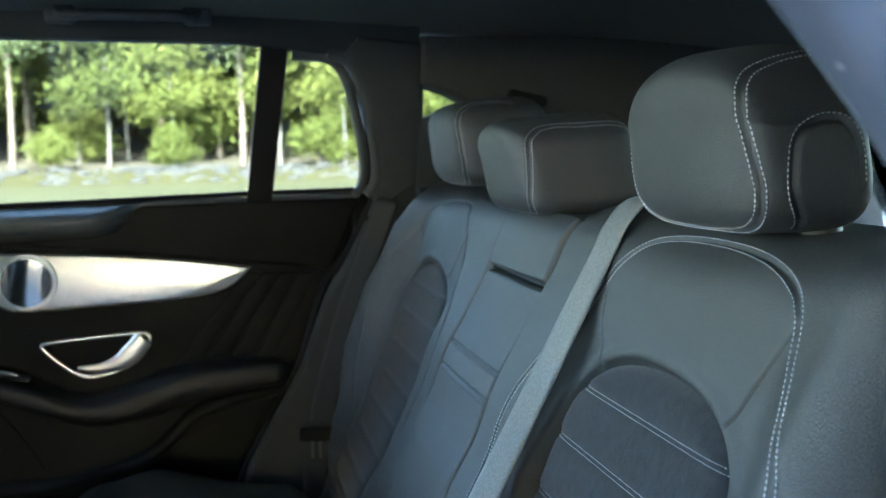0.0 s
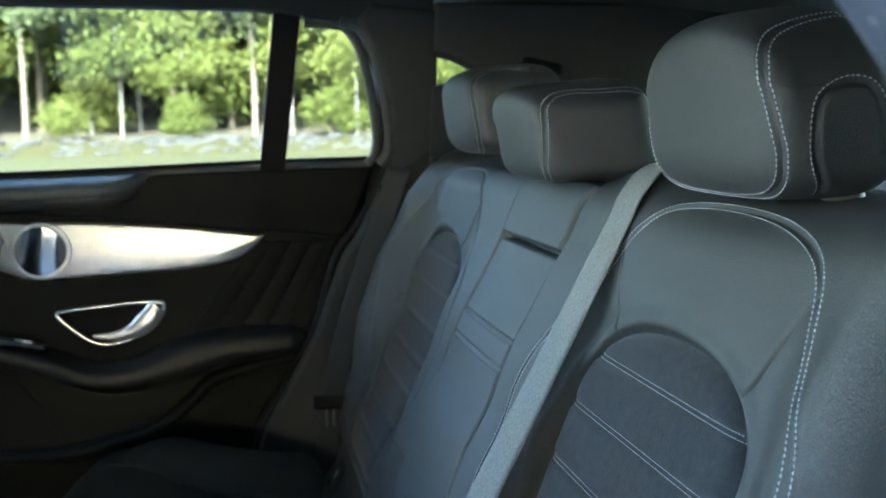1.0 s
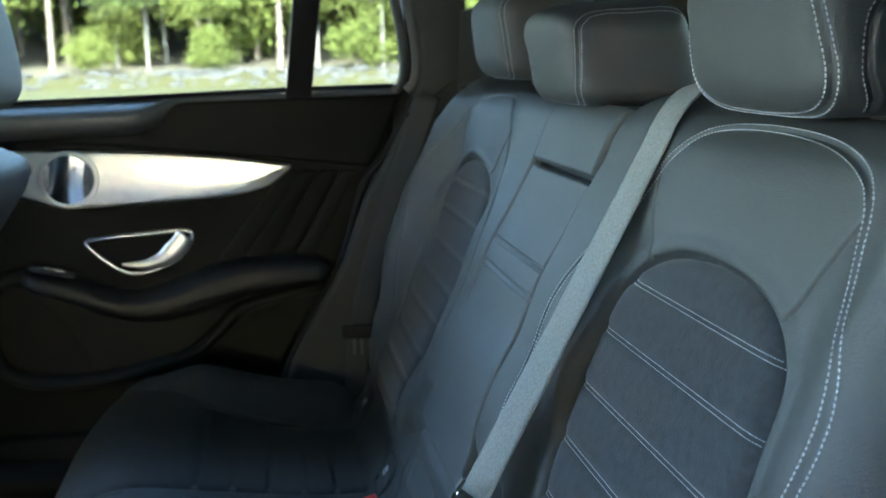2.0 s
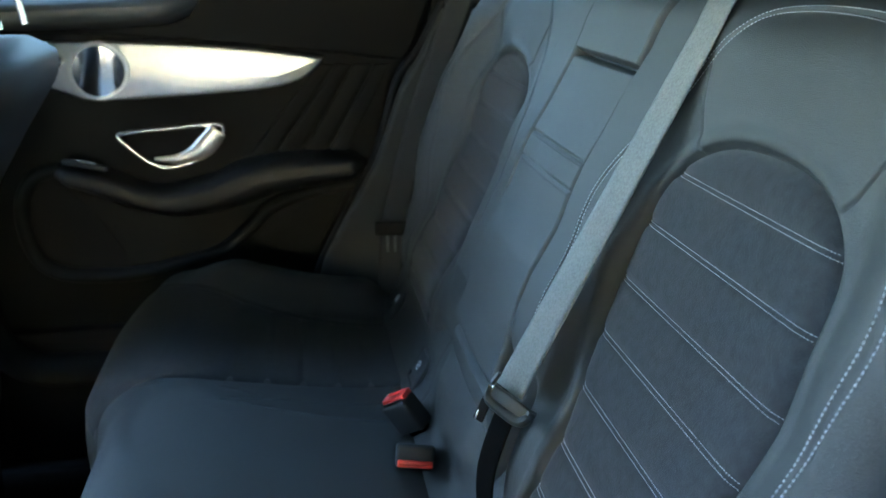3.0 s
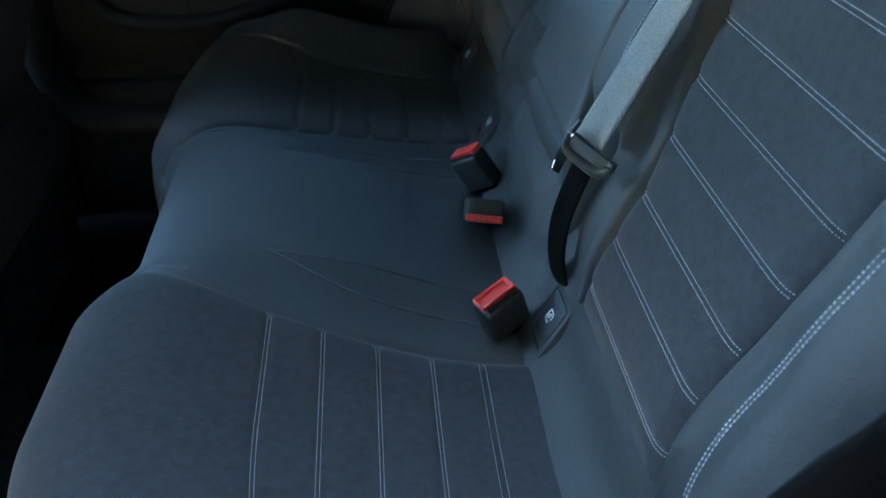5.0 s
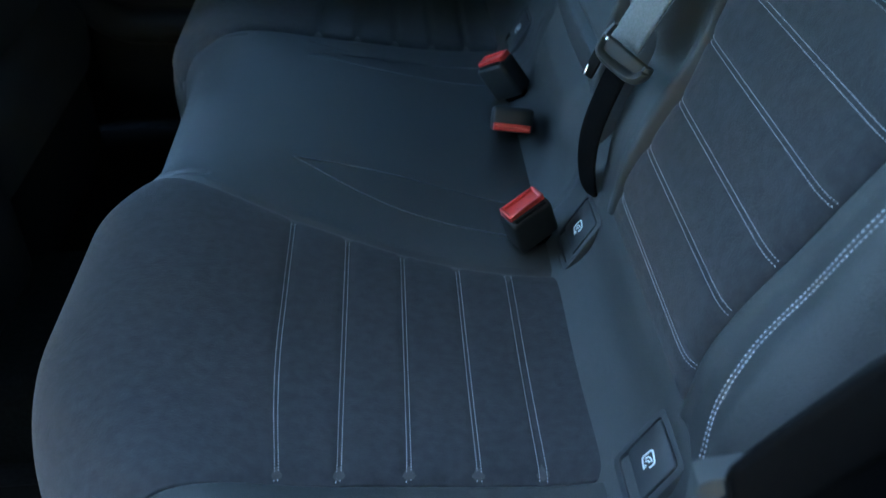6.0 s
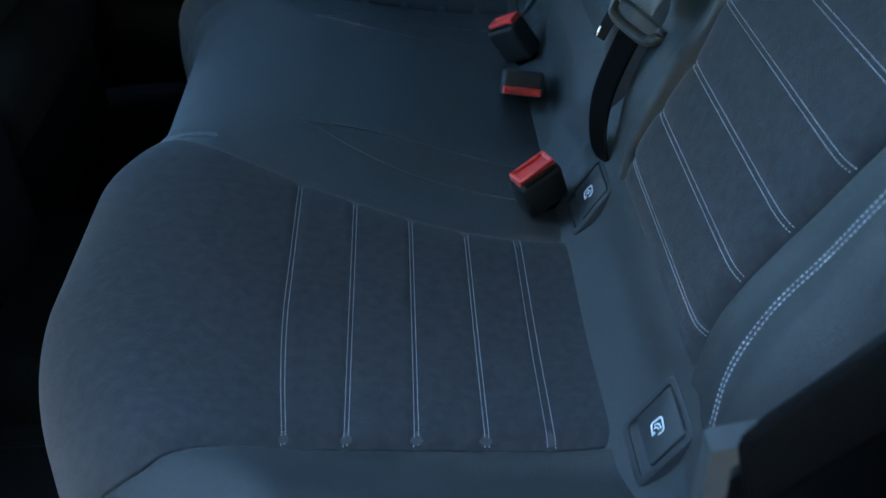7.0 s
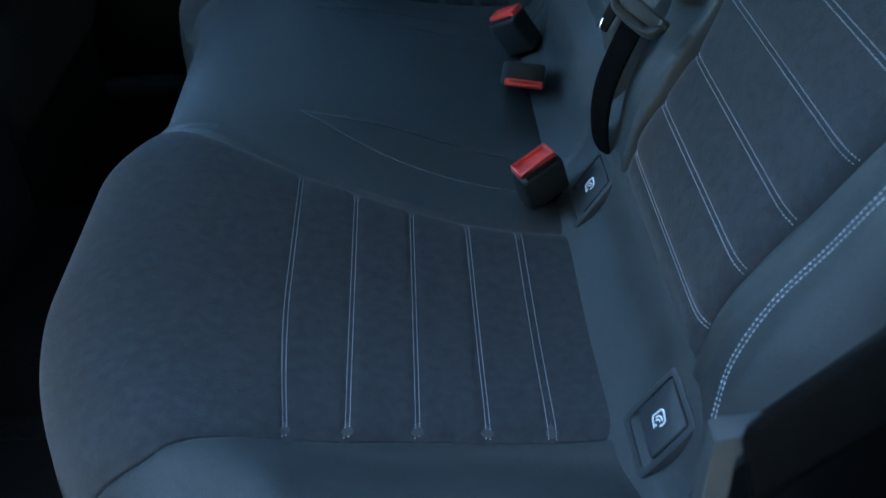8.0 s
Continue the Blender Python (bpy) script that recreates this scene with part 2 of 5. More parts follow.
def stitches(name, lines, mat, parent, pitch=0.0048, width=0.0013, share=0.66, label=""):
    """Thread along lines of (place, normal): one small rounded bar a stitch, slightly sunk."""
    verts, faces = [], []
    for line in lines:
        q = resample(np.concatenate([np.asarray(line[0]), np.asarray(line[1])], 1), pitch)
        if len(q) < 3:
            continue
        p, n = q[:, :3], q[:, 3:]
        n = n / np.linalg.norm(n, axis=1, keepdims=True)
        t = np.gradient(p, axis=0)
        t /= np.linalg.norm(t, axis=1, keepdims=True)
        s = np.cross(n, t)
        half = pitch * share / 2
        base = len(verts)
        corner = []
        for a, w, h in ((-1.0, 0.35, -0.2), (-0.6, 1, 0.75), (0.6, 1, 0.75), (1.0, 0.35, -0.2)):
            for side in (-1, 1):
                corner.append(p + t * half * a + s * width / 2 * w * side + n * width * 0.55 * h)
        for side in (-1, 1):
            corner.append(p + s * width / 2 * 1.2 * side - n * width * 0.4)
        c = np.stack(corner, 1)
        verts += c.reshape(-1, 3).tolist()
        for k in range(len(p)):
            b = base + 10 * k
            faces += [(b, b + 1, b + 3, b + 2), (b + 2, b + 3, b + 5, b + 4), (b + 4, b + 5, b + 7, b + 6), (b, b + 2, b + 8), (b + 2, b + 4, b + 8), (b + 4, b + 6, b + 8), (b + 1, b + 9, b + 3), (b + 3, b + 9, b + 5), (b + 5, b + 9, b + 7)]
    ob = mesh_ob(name, verts, faces, mat, parent, label)
    ob["kind"] = "stuff"
    return ob


def rounded_box(size, r=0.004, seg=3):
    bm = bmesh.new()
    bmesh.ops.create_cube(bm, size=1)
    bmesh.ops.scale(bm, vec=size, verts=bm.verts)
    bmesh.ops.bevel(bm, geom=bm.edges, offset=min(r, min(size) * 0.49), segments=seg, profile=0.5, affect="EDGES")
    return bm


def placed(bm, m):
    bmesh.ops.transform(bm, matrix=m, verts=bm.verts)
    return bm


def axes(at, x_way, z_way):
    """A pose at a place with its z along z_way and its x as near x_way as can be."""
    z = Vector(z_way).normalized()
    x = Vector(x_way)
    x = (x - z * x.dot(z)).normalized()
    y = z.cross(x)
    return Matrix(((x.x, y.x, z.x, at[0]), (x.y, y.y, z.y, at[1]), (x.z, y.z, z.z, at[2]), (0, 0, 0, 1)))


def slab(outline, y0, y1, r=0.003, seg=2):
    """A plate with the outline (x, z), from y0 (towards the cabin) to y1, its cabin edge rounded."""
    bm = bmesh.new()
    vs = [bm.verts.new((x, y1, z)) for x, z in outline]
    f = bm.faces.new(vs)
    ext = bmesh.ops.extrude_face_region(bm, geom=[f])
    top = [v for v in ext["geom"] if isinstance(v, bmesh.types.BMVert)]
    bmesh.ops.translate(bm, vec=(0, y0 - y1, 0), verts=top)
    if r:
        tops = set(top)
        edges = [e for e in bm.edges if e.verts[0] in tops and e.verts[1] in tops]
        bmesh.ops.bevel(bm, geom=edges, offset=r, segments=seg, profile=0.5, affect="EDGES")
    return bm


def tube(points, radius, n=10, closed=False, flat=1.0):
    """A rod along points; flat: its second half-width as a share of the first."""
    p = np.asarray(points, float)
    t = np.gradient(p, axis=0)
    if closed:
        t = np.roll(p, -1, 0) - np.roll(p, 1, 0)
    t /= np.linalg.norm(t, axis=1, keepdims=True)
    ref = np.array([0, 1, 0.01])
    a = np.cross(t, ref)
    a /= np.linalg.norm(a, axis=1, keepdims=True) + 1e-9
    b = np.cross(t, a)
    ang = np.linspace(0, 2 * math.pi, n, endpoint=False)
    r = np.broadcast_to(np.asarray(radius, float), (len(p),))
    v = p[:, None] + r[:, None, None] * (a[:, None] * np.cos(ang)[None, :, None] + flat * b[:, None] * np.sin(ang)[None, :, None])
    bm = bmesh.new()
    vs = [[bm.verts.new(q) for q in ring] for ring in v]
    m = len(vs)
    for i in range(m if closed else m - 1):
        for k in range(n):
            bm.faces.new((vs[i][k], vs[i][(k + 1) % n], vs[(i + 1) % m][(k + 1) % n], vs[(i + 1) % m][k]))
    if not closed:
        bm.faces.new(vs[0][::-1])
        bm.faces.new(vs[-1])
    return bm


def ribbon(center, across, width, thick=0.0014, edge=0.0):
    """A strap along center, its width along the directions across."""
    c, w = np.asarray(center, float), np.asarray(across, float)
    w = w / np.linalg.norm(w, axis=1, keepdims=True)
    t = np.gradient(c, axis=0)
    n = np.cross(t, w)
    n /= np.linalg.norm(n, axis=1, keepdims=True)
    u = np.linspace(-1, 1, 9)
    bulge = 1 - 0.6 * np.abs(u) ** 6
    top = c[:, None] + w[:, None] * (u * width / 2)[None, :, None] + n[:, None] * (thick * bulge)[None, :, None]
    low = c[:, None] + w[:, None] * (u * width / 2)[None, :, None] - n[:, None] * (thick * bulge)[None, :, None]
    return closed_sheet(top, low)


def add_faces(bm, verts, faces):
    vs = [bm.verts.new(tuple(map(float, v))) for v in verts]
    for f in faces:
        bm.faces.new([vs[i] for i in f])
    return bm

# ---------------------------------------------------------------- rear bench: the backrests' common side profile
BACK = spline([(-0.058, 0.580), (-0.028, 0.614), (0.000, 0.643), (0.012, 0.672), (0.019, 0.705), (0.026, 0.738), (0.042, 0.771), (0.064, 0.808), (0.083, 0.852), (0.103, 0.890), (0.123, 0.930), (0.138, 0.979), (0.155, 1.022), (0.168, 1.060), (0.183, 1.105), (0.198, 1.143), (0.224, 1.163), (0.263, 1.170), (0.318, 1.168)], 16)
BACK_S = np.concatenate([[0], np.cumsum(np.linalg.norm(np.diff(BACK, axis=0), axis=1))])
BACK_T = np.gradient(BACK, axis=0)
BACK_T /= np.linalg.norm(BACK_T, axis=1, keepdims=True)


def at_height(z):
    """Way along the profile at a height."""
    return np.interp(z, BACK[:, 1][: np.argmax(BACK[:, 1])], BACK_S[: np.argmax(BACK[:, 1])])


def height_at(b):
    return np.interp(b, BACK_S, BACK[:, 1])


def back_place(y, b, off):
    """Place and front normal on the profile at the side position y, off metres proud."""
    y, b, off = np.broadcast_arrays(np.asarray(y, float), b, off)
    x, z = np.interp(b, BACK_S, BACK[:, 0]), np.interp(b, BACK_S, BACK[:, 1])
    tx, tz = np.interp(b, BACK_S, BACK_T[:, 0]), np.interp(b, BACK_S, BACK_T[:, 1])
    n = np.stack([-tz, np.zeros_like(x), tx], -1)
    return np.stack([x, y, z], -1) + n * off[..., None], n


def edge_at(z, far):
    """How far from the car's middle an outer backrest begins, beside the armrest."""
    return 0.111 - 0.30 * (z - 0.90) ** 2 if far else 0.099 + 0.55 * (z - 0.94) ** 2


def middle_proud(z):
    """How far the folded armrest stands proud of the profile."""
    return np.interp(z, [0.720, 0.750, 0.775, 0.82, 0.88, 0.96, 0.99, 1.085, 1.16], [0.000, 0.010, 0.017, 0.024, 0.029, 0.024, 0.020, 0.005, 0.003])


def seat_bulge(s, b, near=True):
    """How far the leather of an outer backrest stands proud, s metres out from the car's middle."""
    z = height_at(b)
    low = smooth01(z, 0.70, 0.80)
    wing = np.interp(z, [0.70, 0.76, 0.80, 0.87, 0.958, 1.0, 1.07, 1.116, 1.16], [0.002, 0.010, 0.018, 0.020, 0.026, 0.023, 0.014, 0.005, 0.001])
    wing = np.maximum(wing, middle_proud(z) + 0.002) if near else np.minimum(wing, middle_proud(z) - 0.001 - 0.012 * (1 - smooth01(z, 0.775, 0.815)))
    inner = wing * smooth01(-s, -0.250, -0.190)
    if near:
        top = smooth01(z, 0.775, 0.835)
        inner = inner * top + (1 - top) * (0.013 * np.exp(-np.abs((s - 0.230) / 0.034) ** 3) * low - 0.034 * smooth01(-s, -0.214, -0.192) * smooth01(s, 0.160, 0.182))
        outer = 0.020 * smooth01(s, 0.500, 0.565) * (0.5 + 0.5 * low) * (1 - 0.7 * smooth01(z, 1.04, 1.14))
    else:
        outer = np.interp(z, [0.68, 0.76, 0.845, 0.88, 0.93, 0.985, 1.045, 1.098, 1.125, 1.152], [0.0, 0.014, 0.040, 0.054, 0.060, 0.056, 0.047, 0.040, 0.029, 0.016]) * smooth01(s, 0.495, 0.585)
    crease = edge_at(z, not near)
    edge_in = -0.030 * np.clip(1 - (s - crease) / 0.011, 0, 1) ** 2.2
    edge_out = -0.075 * np.clip(1 - (0.622 - s) / (0.066 if near else 0.036), 0, 1) ** 2.2
    plump = 0.006 * smooth01(z, 1.04, 1.09) * (1 - smooth01(z, 1.12, 1.16)) * np.cos(np.clip((s - 0.37) / 0.17, -1, 1) * math.pi / 2)
    return inner + outer + edge_in + edge_out + plump


OUTLINE = [(0.168, 0.860), (0.164, 0.900), (0.158, 0.935), (0.159, 0.971), (0.176, 1.011), (0.200, 1.045), (0.224, 1.080), (0.245, 1.114), (0.269, 1.135), (0.296, 1.150), (0.341, 1.156), (0.409, 1.156), (0.463, 1.151), (0.500, 1.141), (0.519, 1.126), (0.530, 1.099), (0.548, 1.066), (0.564, 1.036), (0.569, 0.994), (0.561, 0.943), (0.547, 0.856), (0.532, 0.793), (0.538, 0.742), (0.549, 0.704)]
INSERT_TOP, INSERT_LOW, ARCH_FROM = 1.063, 0.690, 0.985
ROWS_Z = [1.025, 0.981, 0.930, 0.887, 0.846, 0.800, 0.763, 0.720]


def insert_sides(z):
    """Inner and outer edge of the suede insert at a height."""
    arch = np.clip(1 - (np.clip(z - ARCH_FROM, 0, None) / (INSERT_TOP - ARCH_FROM)) ** 2.3, 0, 1) ** (1 / 2.3)
    inner = np.interp(z, [0.71, 0.762, 0.802, 0.847, 0.888, 0.932, 0.985], [0.268, 0.272, 0.265, 0.255, 0.238, 0.225, 0.240])
    outer = np.interp(z, [0.71, 0.762, 0.802, 0.845, 0.867, 0.92, 0.985], [0.490, 0.488, 0.489, 0.498, 0.502, 0.507, 0.507])
    mid = 0.388
    return mid + (inner - mid) * arch, mid + (outer - mid) * arch


def arch_line(n=60):
    z = np.concatenate([np.linspace(INSERT_LOW, ARCH_FROM, 20), INSERT_TOP - (INSERT_TOP - ARCH_FROM) * (1 - np.sin(np.linspace(0, math.pi / 2, n))) ** 1.0])
    a, b = insert_sides(z)
    return [*zip(a, at_height(z))] + [*zip(b[::-1], at_height(z)[::-1])]


bench = thing("rear_bench", (0.0, 0, 0.4), "black leather rear bench with quilted suede seats and pale stitching", "car seat")


def outer_backrest(sign, label):
    """An outer backrest with its suede insert; sign: the side of the car (-1 left, 1 right)."""
    near = sign < 0
    b0, b1 = at_height(0.690), BACK_S[-1]
    fine_s, fine_b = (380, 470) if near else (230, 300)
    s = np.concatenate([np.linspace(0.101, 0.135, 24), np.linspace(0.137, 0.562, fine_s), np.linspace(0.565, 0.622, 26)])
    b = np.linspace(b0, b1, fine_b)
    S, B = np.meshgrid(s, b, indexing="ij")
    S = S + (edge_at(height_at(B), not near) - 0.101) * (1 - smooth01(S, 0.101, 0.210))
    outline = [(a, float(at_height(z))) for a, z in spline(OUTLINE, 8)]
    seams = [
        spline([(0.281, float(at_height(1.047))), (0.259, float(at_height(1.081))), (0.245, float(at_height(1.114)))], 6),
        spline([(0.482, float(at_height(1.050))), (0.500, float(at_height(1.082))), (0.520, float(at_height(1.116)))], 6),
    ]
    off = seat_bulge(S, B, near)
    off = off + groove(dist_to(S, B, outline), 0.0022, 0.0022)
    d = dist_to(S, B, arch_line())
    a, o = insert_sides(height_at(B))
    inside = (S > a) & (S < o) & (height_at(B) < INSERT_TOP)
    # a plump rolled edge round the insert, then a tight crease
    off = off + np.where(inside, 0, 0.0030 * np.exp(-(((d - 0.008) / 0.007) ** 2))) + groove(d, 0.0055, 0.0024) - np.where(inside, 0.012 * smooth01(d, 0.0, 0.006), 0)
    for line in seams:
        off = off + groove(dist_to(S, B, line), 0.0032, 0.0014)
    front, n = back_place(sign * S, B, off)
    v, f = skirted_sheet(front, np.maximum(-n * 0.05, [0.02, -1, -1]))
    seat = mesh_ob("backrest", v, f if near else [q[::-1] for q in f], LEATHER, bench, label)
    # suede insert, quilted between the rows
    z = INSERT_LOW + (INSERT_TOP - 0.0005 - INSERT_LOW) * np.sin(np.linspace(0.0, 1, 150) * math.pi / 2) ** 1.05
    a, o = insert_sides(z)
    u = 0.5 - 0.5 * np.cos(np.linspace(0, math.pi, 70))
    SS = a[None] + (o - a)[None] * u[:, None]
    ZZ = np.broadcast_to(z, SS.shape)
    BB = at_height(ZZ)
    rim = dist_to(SS, BB, arch_line())
    rim = np.minimum(rim, np.abs(BB - at_height(INSERT_LOW)) + 0.001)
    off = -0.0062 + 0.0122 * (1 - np.exp(-rim / 0.0060))
    for r in ROWS_Z:
        off = off + groove(BB - at_height(r), 0.0034, 0.0042)
    front, n = back_place(sign * SS, BB, off)
    v, f = closed_sheet(front, front - n * 0.006)
    insert = mesh_ob("suede_insert", v, f if sign < 0 else f[:, ::-1], SUEDE, seat, "dark blue-grey suede insert")
    # thread
    thread, fine = [], []
    for side in (-1, 1):
        line = np.array(outline)
        t = np.gradient(line, axis=0)
        t /= np.linalg.norm(t, axis=1, keepdims=True)
        line = line + side * 0.0036 * np.stack([-t[:, 1], t[:, 0]], 1)
        thread.append(back_place(sign * line[:, 0], line[:, 1], seat_bulge(line[:, 0], line[:, 1], near) + 0.0002))
    for r in ROWS_Z:
        for d in (-0.0017, 0.0017):
            ia, io = insert_sides(r + d)
            ss = np.linspace(ia + 0.004, io - 0.004, 60)
            bb = np.full(60, at_height(r + d))
            rm = dist_to(ss, bb, arch_line())
            fine.append(back_place(sign * ss, bb, -0.0062 + 0.0122 * (1 - np.exp(-rm / 0.0060)) - 0.0018))
    # far backrest: same pale thread, its dimness put into a grey colour
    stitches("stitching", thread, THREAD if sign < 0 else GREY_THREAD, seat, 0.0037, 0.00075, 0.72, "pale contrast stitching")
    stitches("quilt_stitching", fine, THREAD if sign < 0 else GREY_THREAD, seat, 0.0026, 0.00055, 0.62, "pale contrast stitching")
    return seat


left_backrest = outer_backrest(-1, "black leather rear backrest with quilted suede insert and pale stitching")
right_backrest = outer_backrest(1, "black leather rear backrest with quilted suede insert beside the far door")


def middle_backrest():

    def pad(name, z0, z1, lift, lines=(), label="", to_end=False, under=bench, wrap=0.007):
        b0, b1 = at_height(z0), (BACK_S[-1] if to_end else at_height(z1))
        wb = 0.0060
        u = np.concatenate([np.linspace(-1, -0.93, 12), np.linspace(-0.92, 0.92, 60), np.linspace(0.93, 1, 12)])
        b = np.concatenate([b0 + np.linspace(0, wb, 10), np.linspace(b0 + wb * 1.1, b1 - wb * 1.1, 260), b1 - np.linspace(wb, 0, 10)])
        U, B = np.meshgrid(u, b, indexing="ij")
        z = height_at(B)
        y0, y1 = -edge_at(z, False) + 0.001, edge_at(z, True) - 0.001
        Y = y0 + (y1 - y0) * (U + 1) / 2
        ey = np.clip((1 - np.abs(U)) * 0.105 / wrap, 0, 1)
        eb = np.clip(np.minimum(B - b0, b1 - B) / wb, 0, 1)
        lift_here = lift if not to_end else np.interp(z, [0.755, 0.775], [-0.004, lift])
        off = middle_proud(z) + lift_here - np.interp(z, [0.775, 0.80], [0.009, 0.021]) * (1 - np.sqrt(np.clip(1 - (1 - ey) ** 2, 0, 1)) * np.sqrt(np.clip(1 - (1 - eb) ** 2, 0, 1)))
        off = off + 0.003 * np.cos(np.clip(U, -1, 1) * math.pi / 2)
        for q in lines:
            off = off + groove(B - at_height(q), 0.0034, 0.0015)
        front, n = back_place(Y, B, off)
        v, f = skirted_sheet(front, -n * 0.03)
        return mesh_ob(name, v, f, LEATHER, under, label)

    seat = pad("middle_backrest", 0.72, 1.16, -0.022, to_end=True, label="narrow leather middle backrest")
    pad("armrest", 0.768, 1.0868, 0.0, lines=(0.993, 0.966), label="folded leather armrest", under=seat)
    pad("top_pad", 1.0890, 1.158, 0.003, under=seat)
    lines = []
    for z in (0.9890, 0.9620):
        y = np.linspace(-0.094, 0.100, 40)
        lines.append(back_place(y, np.full(40, at_height(z)), middle_proud(z) + 0.003 * np.cos(y / 0.105 * math.pi / 2)))
    stitches("stitching", lines, DARK_THREAD, seat, 0.0040, 0.0011, 0.6)
    return seat


middle_backrest()

# ---------------------------------------------------------------- the roll between the backrests and the cushion
def lower_roll():
    y = np.linspace(-0.60, 0.60, 300)
    b = np.linspace(0, at_height(0.750), 70)
    Y, B = np.meshgrid(y, b, indexing="ij")
    t = B / b[-1]
    off = 0.003 * np.sin(t * math.pi) - 0.020 * smooth01(t, 0.62, 0.95) * smooth01(np.abs(Y), 0.09, 0.14)
    off = off + 0.012 * smooth01(-np.abs(Y), -0.13, -0.07) * smooth01(t, 0.35, 0.65) * (1 - smooth01(t, 0.72, 0.98))
    for s in (-0.155, 0.155):
        off = off + groove(Y - s - 0.02 * (t - 0.5), 0.0022, 0.0025)
    off = off - 0.03 * np.clip(1 - (0.60 - np.abs(Y)) / 0.03, 0, 1) ** 2
    front, n = back_place(Y, B, off)
    v, f = closed_sheet(front, front - n * 0.04)
    mesh_ob("rear_roll", v, f, LEATHER, bench, "leather roll between cushion and backrests")


lower_roll()


def isofix_cover(y):
    """A moulded flap with a white child-seat sign, let into the roll in a raised frame."""
    b = at_height(0.643) + 0.004
    ends, _ = back_place(np.array([y, y]), np.array([b - 0.026, b + 0.026]), np.array([0.0, 0.0]))
    p = Vector(back_place(np.array([y]), np.array([b]), np.array([0.0]))[0][0])
    up = (Vector(ends[1]) - Vector(ends[0])).normalized()
    n = Vector((-up.z, 0, up.x))
    p = p + n * max(0.0035, 0.0035 + (Vector(ends[0]) - p).dot(n) * 0.9)
    m = Matrix(((0, up.x, n.x, p.x), (-1, up.y, n.y, p.y), (0, up.z, n.z, p.z), (0, 0, 0, 1)))
    cover = thing("isofix_cover", p, "black plastic child seat anchor flap with white sign", "anchor cover", group="anchor covers")
    w, h = 0.056, 0.060

    def ring(a, c, z, e=0.32, dx=0.0):
        return [(dx + a * math.copysign(abs(math.cos(t)) ** e, math.cos(t)), c * math.copysign(abs(math.sin(t)) ** e, math.sin(t)), z) for t in np.linspace(0, 2 * math.pi, 48, endpoint=False)]

    def lathe(loops, close_last=True):
        bm = bmesh.new()
        vs = [[bm.verts.new(q) for q in l] for l in loops]
        for l0, l1 in zip(vs[:-1], vs[1:]):
            for k in range(48):
                bm.faces.new((l0[k], l0[(k + 1) % 48], l1[(k + 1) % 48], l1[k]))
        if close_last:
            bm.faces.new(vs[-1])
        return bm

    # frame: a soft outer shoulder, a narrow raised rim, then down into the recess
    part("cover_frame", placed(lathe([ring(w / 2 + 0.004, h / 2 + 0.004, -0.016, 0.30), ring(w / 2 + 0.002, h / 2 + 0.002, -0.004, 0.24), ring(w / 2, h / 2, 0.0006, 0.22), ring(w / 2 - 0.002, h / 2 - 0.002, 0.0014, 0.20), ring(w / 2 - 0.0052, h / 2 - 0.0052, 0.0010, 0.16), ring(w / 2 - 0.0058, h / 2 - 0.0058, -0.006, 0.16)]), m), COVER, cover)
    fw, fh = w / 2 - 0.0068, h / 2 - 0.0112
    flap = part("flap", placed(lathe([ring(fw, fh, -0.006, 0.14), ring(fw, fh, 0.0006, 0.14), ring(fw - 0.0008, fh - 0.0008, 0.0014, 0.14)]), m @ pose(0.0, 0.0045, 0)), COVER, cover)
    part("finger_recess", placed(rounded_box((2 * fw - 0.001, 0.0060, 0.004), 0.001), m @ pose(0, -fh - 0.0005, -0.0050)), TONGUE, cover, "grey finger recess")
    # sign: a rounded square outline with a small seated sign and a bar
    sign_bm = bmesh.new()

    def add(bm):
        tmp = bpy.data.meshes.new("tmp")
        bm.to_mesh(tmp)
        bm.free()
        sign_bm.from_mesh(tmp)
        bpy.data.meshes.remove(tmp)

    q = m @ pose(0, 0.0025, 0.0014, 0, 0, -8)
    add(placed(tube([(x, yy, 0) for x, yy, _ in ring(0.0056, 0.0056, 0, 0.4)][0:40], 0.00085, 6), q))
    add(placed(tube(spline([(-0.0030, -0.0026, 0), (-0.0022, 0.0008, 0), (0.0004, 0.0026, 0), (0.0026, 0.0030, 0)], 6), 0.00075, 6), q))
    add(placed(tube(spline([(-0.0008, -0.0030, 0), (0.0000, -0.0004, 0), (0.0022, 0.0008, 0)], 6), 0.00075, 6), q))
    add(placed(tube(np.linspace((0.0016, -0.0036, 0), (0.0034, -0.0036, 0), 4), 0.0008, 6), q))
    part("child_seat_sign", sign_bm, WHITE, flap, "white printed sign")
    return cover


for y in (-0.502, -0.228, 0.228, 0.502):
    isofix_cover(y)

# ---------------------------------------------------------------- rear cushion
C_OUT = spline([(0.000, 0.618), (-0.030, 0.617), (-0.072, 0.620), (-0.118, 0.627), (-0.163, 0.637), (-0.210, 0.650), (-0.260, 0.664), (-0.308, 0.679), (-0.352, 0.690), (-0.392, 0.690), (-0.424, 0.674), (-0.443, 0.646), (-0.452, 0.600), (-0.448, 0.520), (-0.432, 0.430)], 14)
C_MID = spline([(0.000, 0.612), (-0.030, 0.616), (-0.072, 0.624), (-0.118, 0.636), (-0.163, 0.650), (-0.210, 0.664), (-0.255, 0.677), (-0.300, 0.687), (-0.345, 0.689), (-0.380, 0.677), (-0.402, 0.652), (-0.414, 0.612), (-0.418, 0.560), (-0.415, 0.490), (-0.405, 0.430)], 14)
C_T = np.linspace(0, 1, len(C_OUT))
TOP_T = C_T[np.argmax(C_OUT[:, 1])]


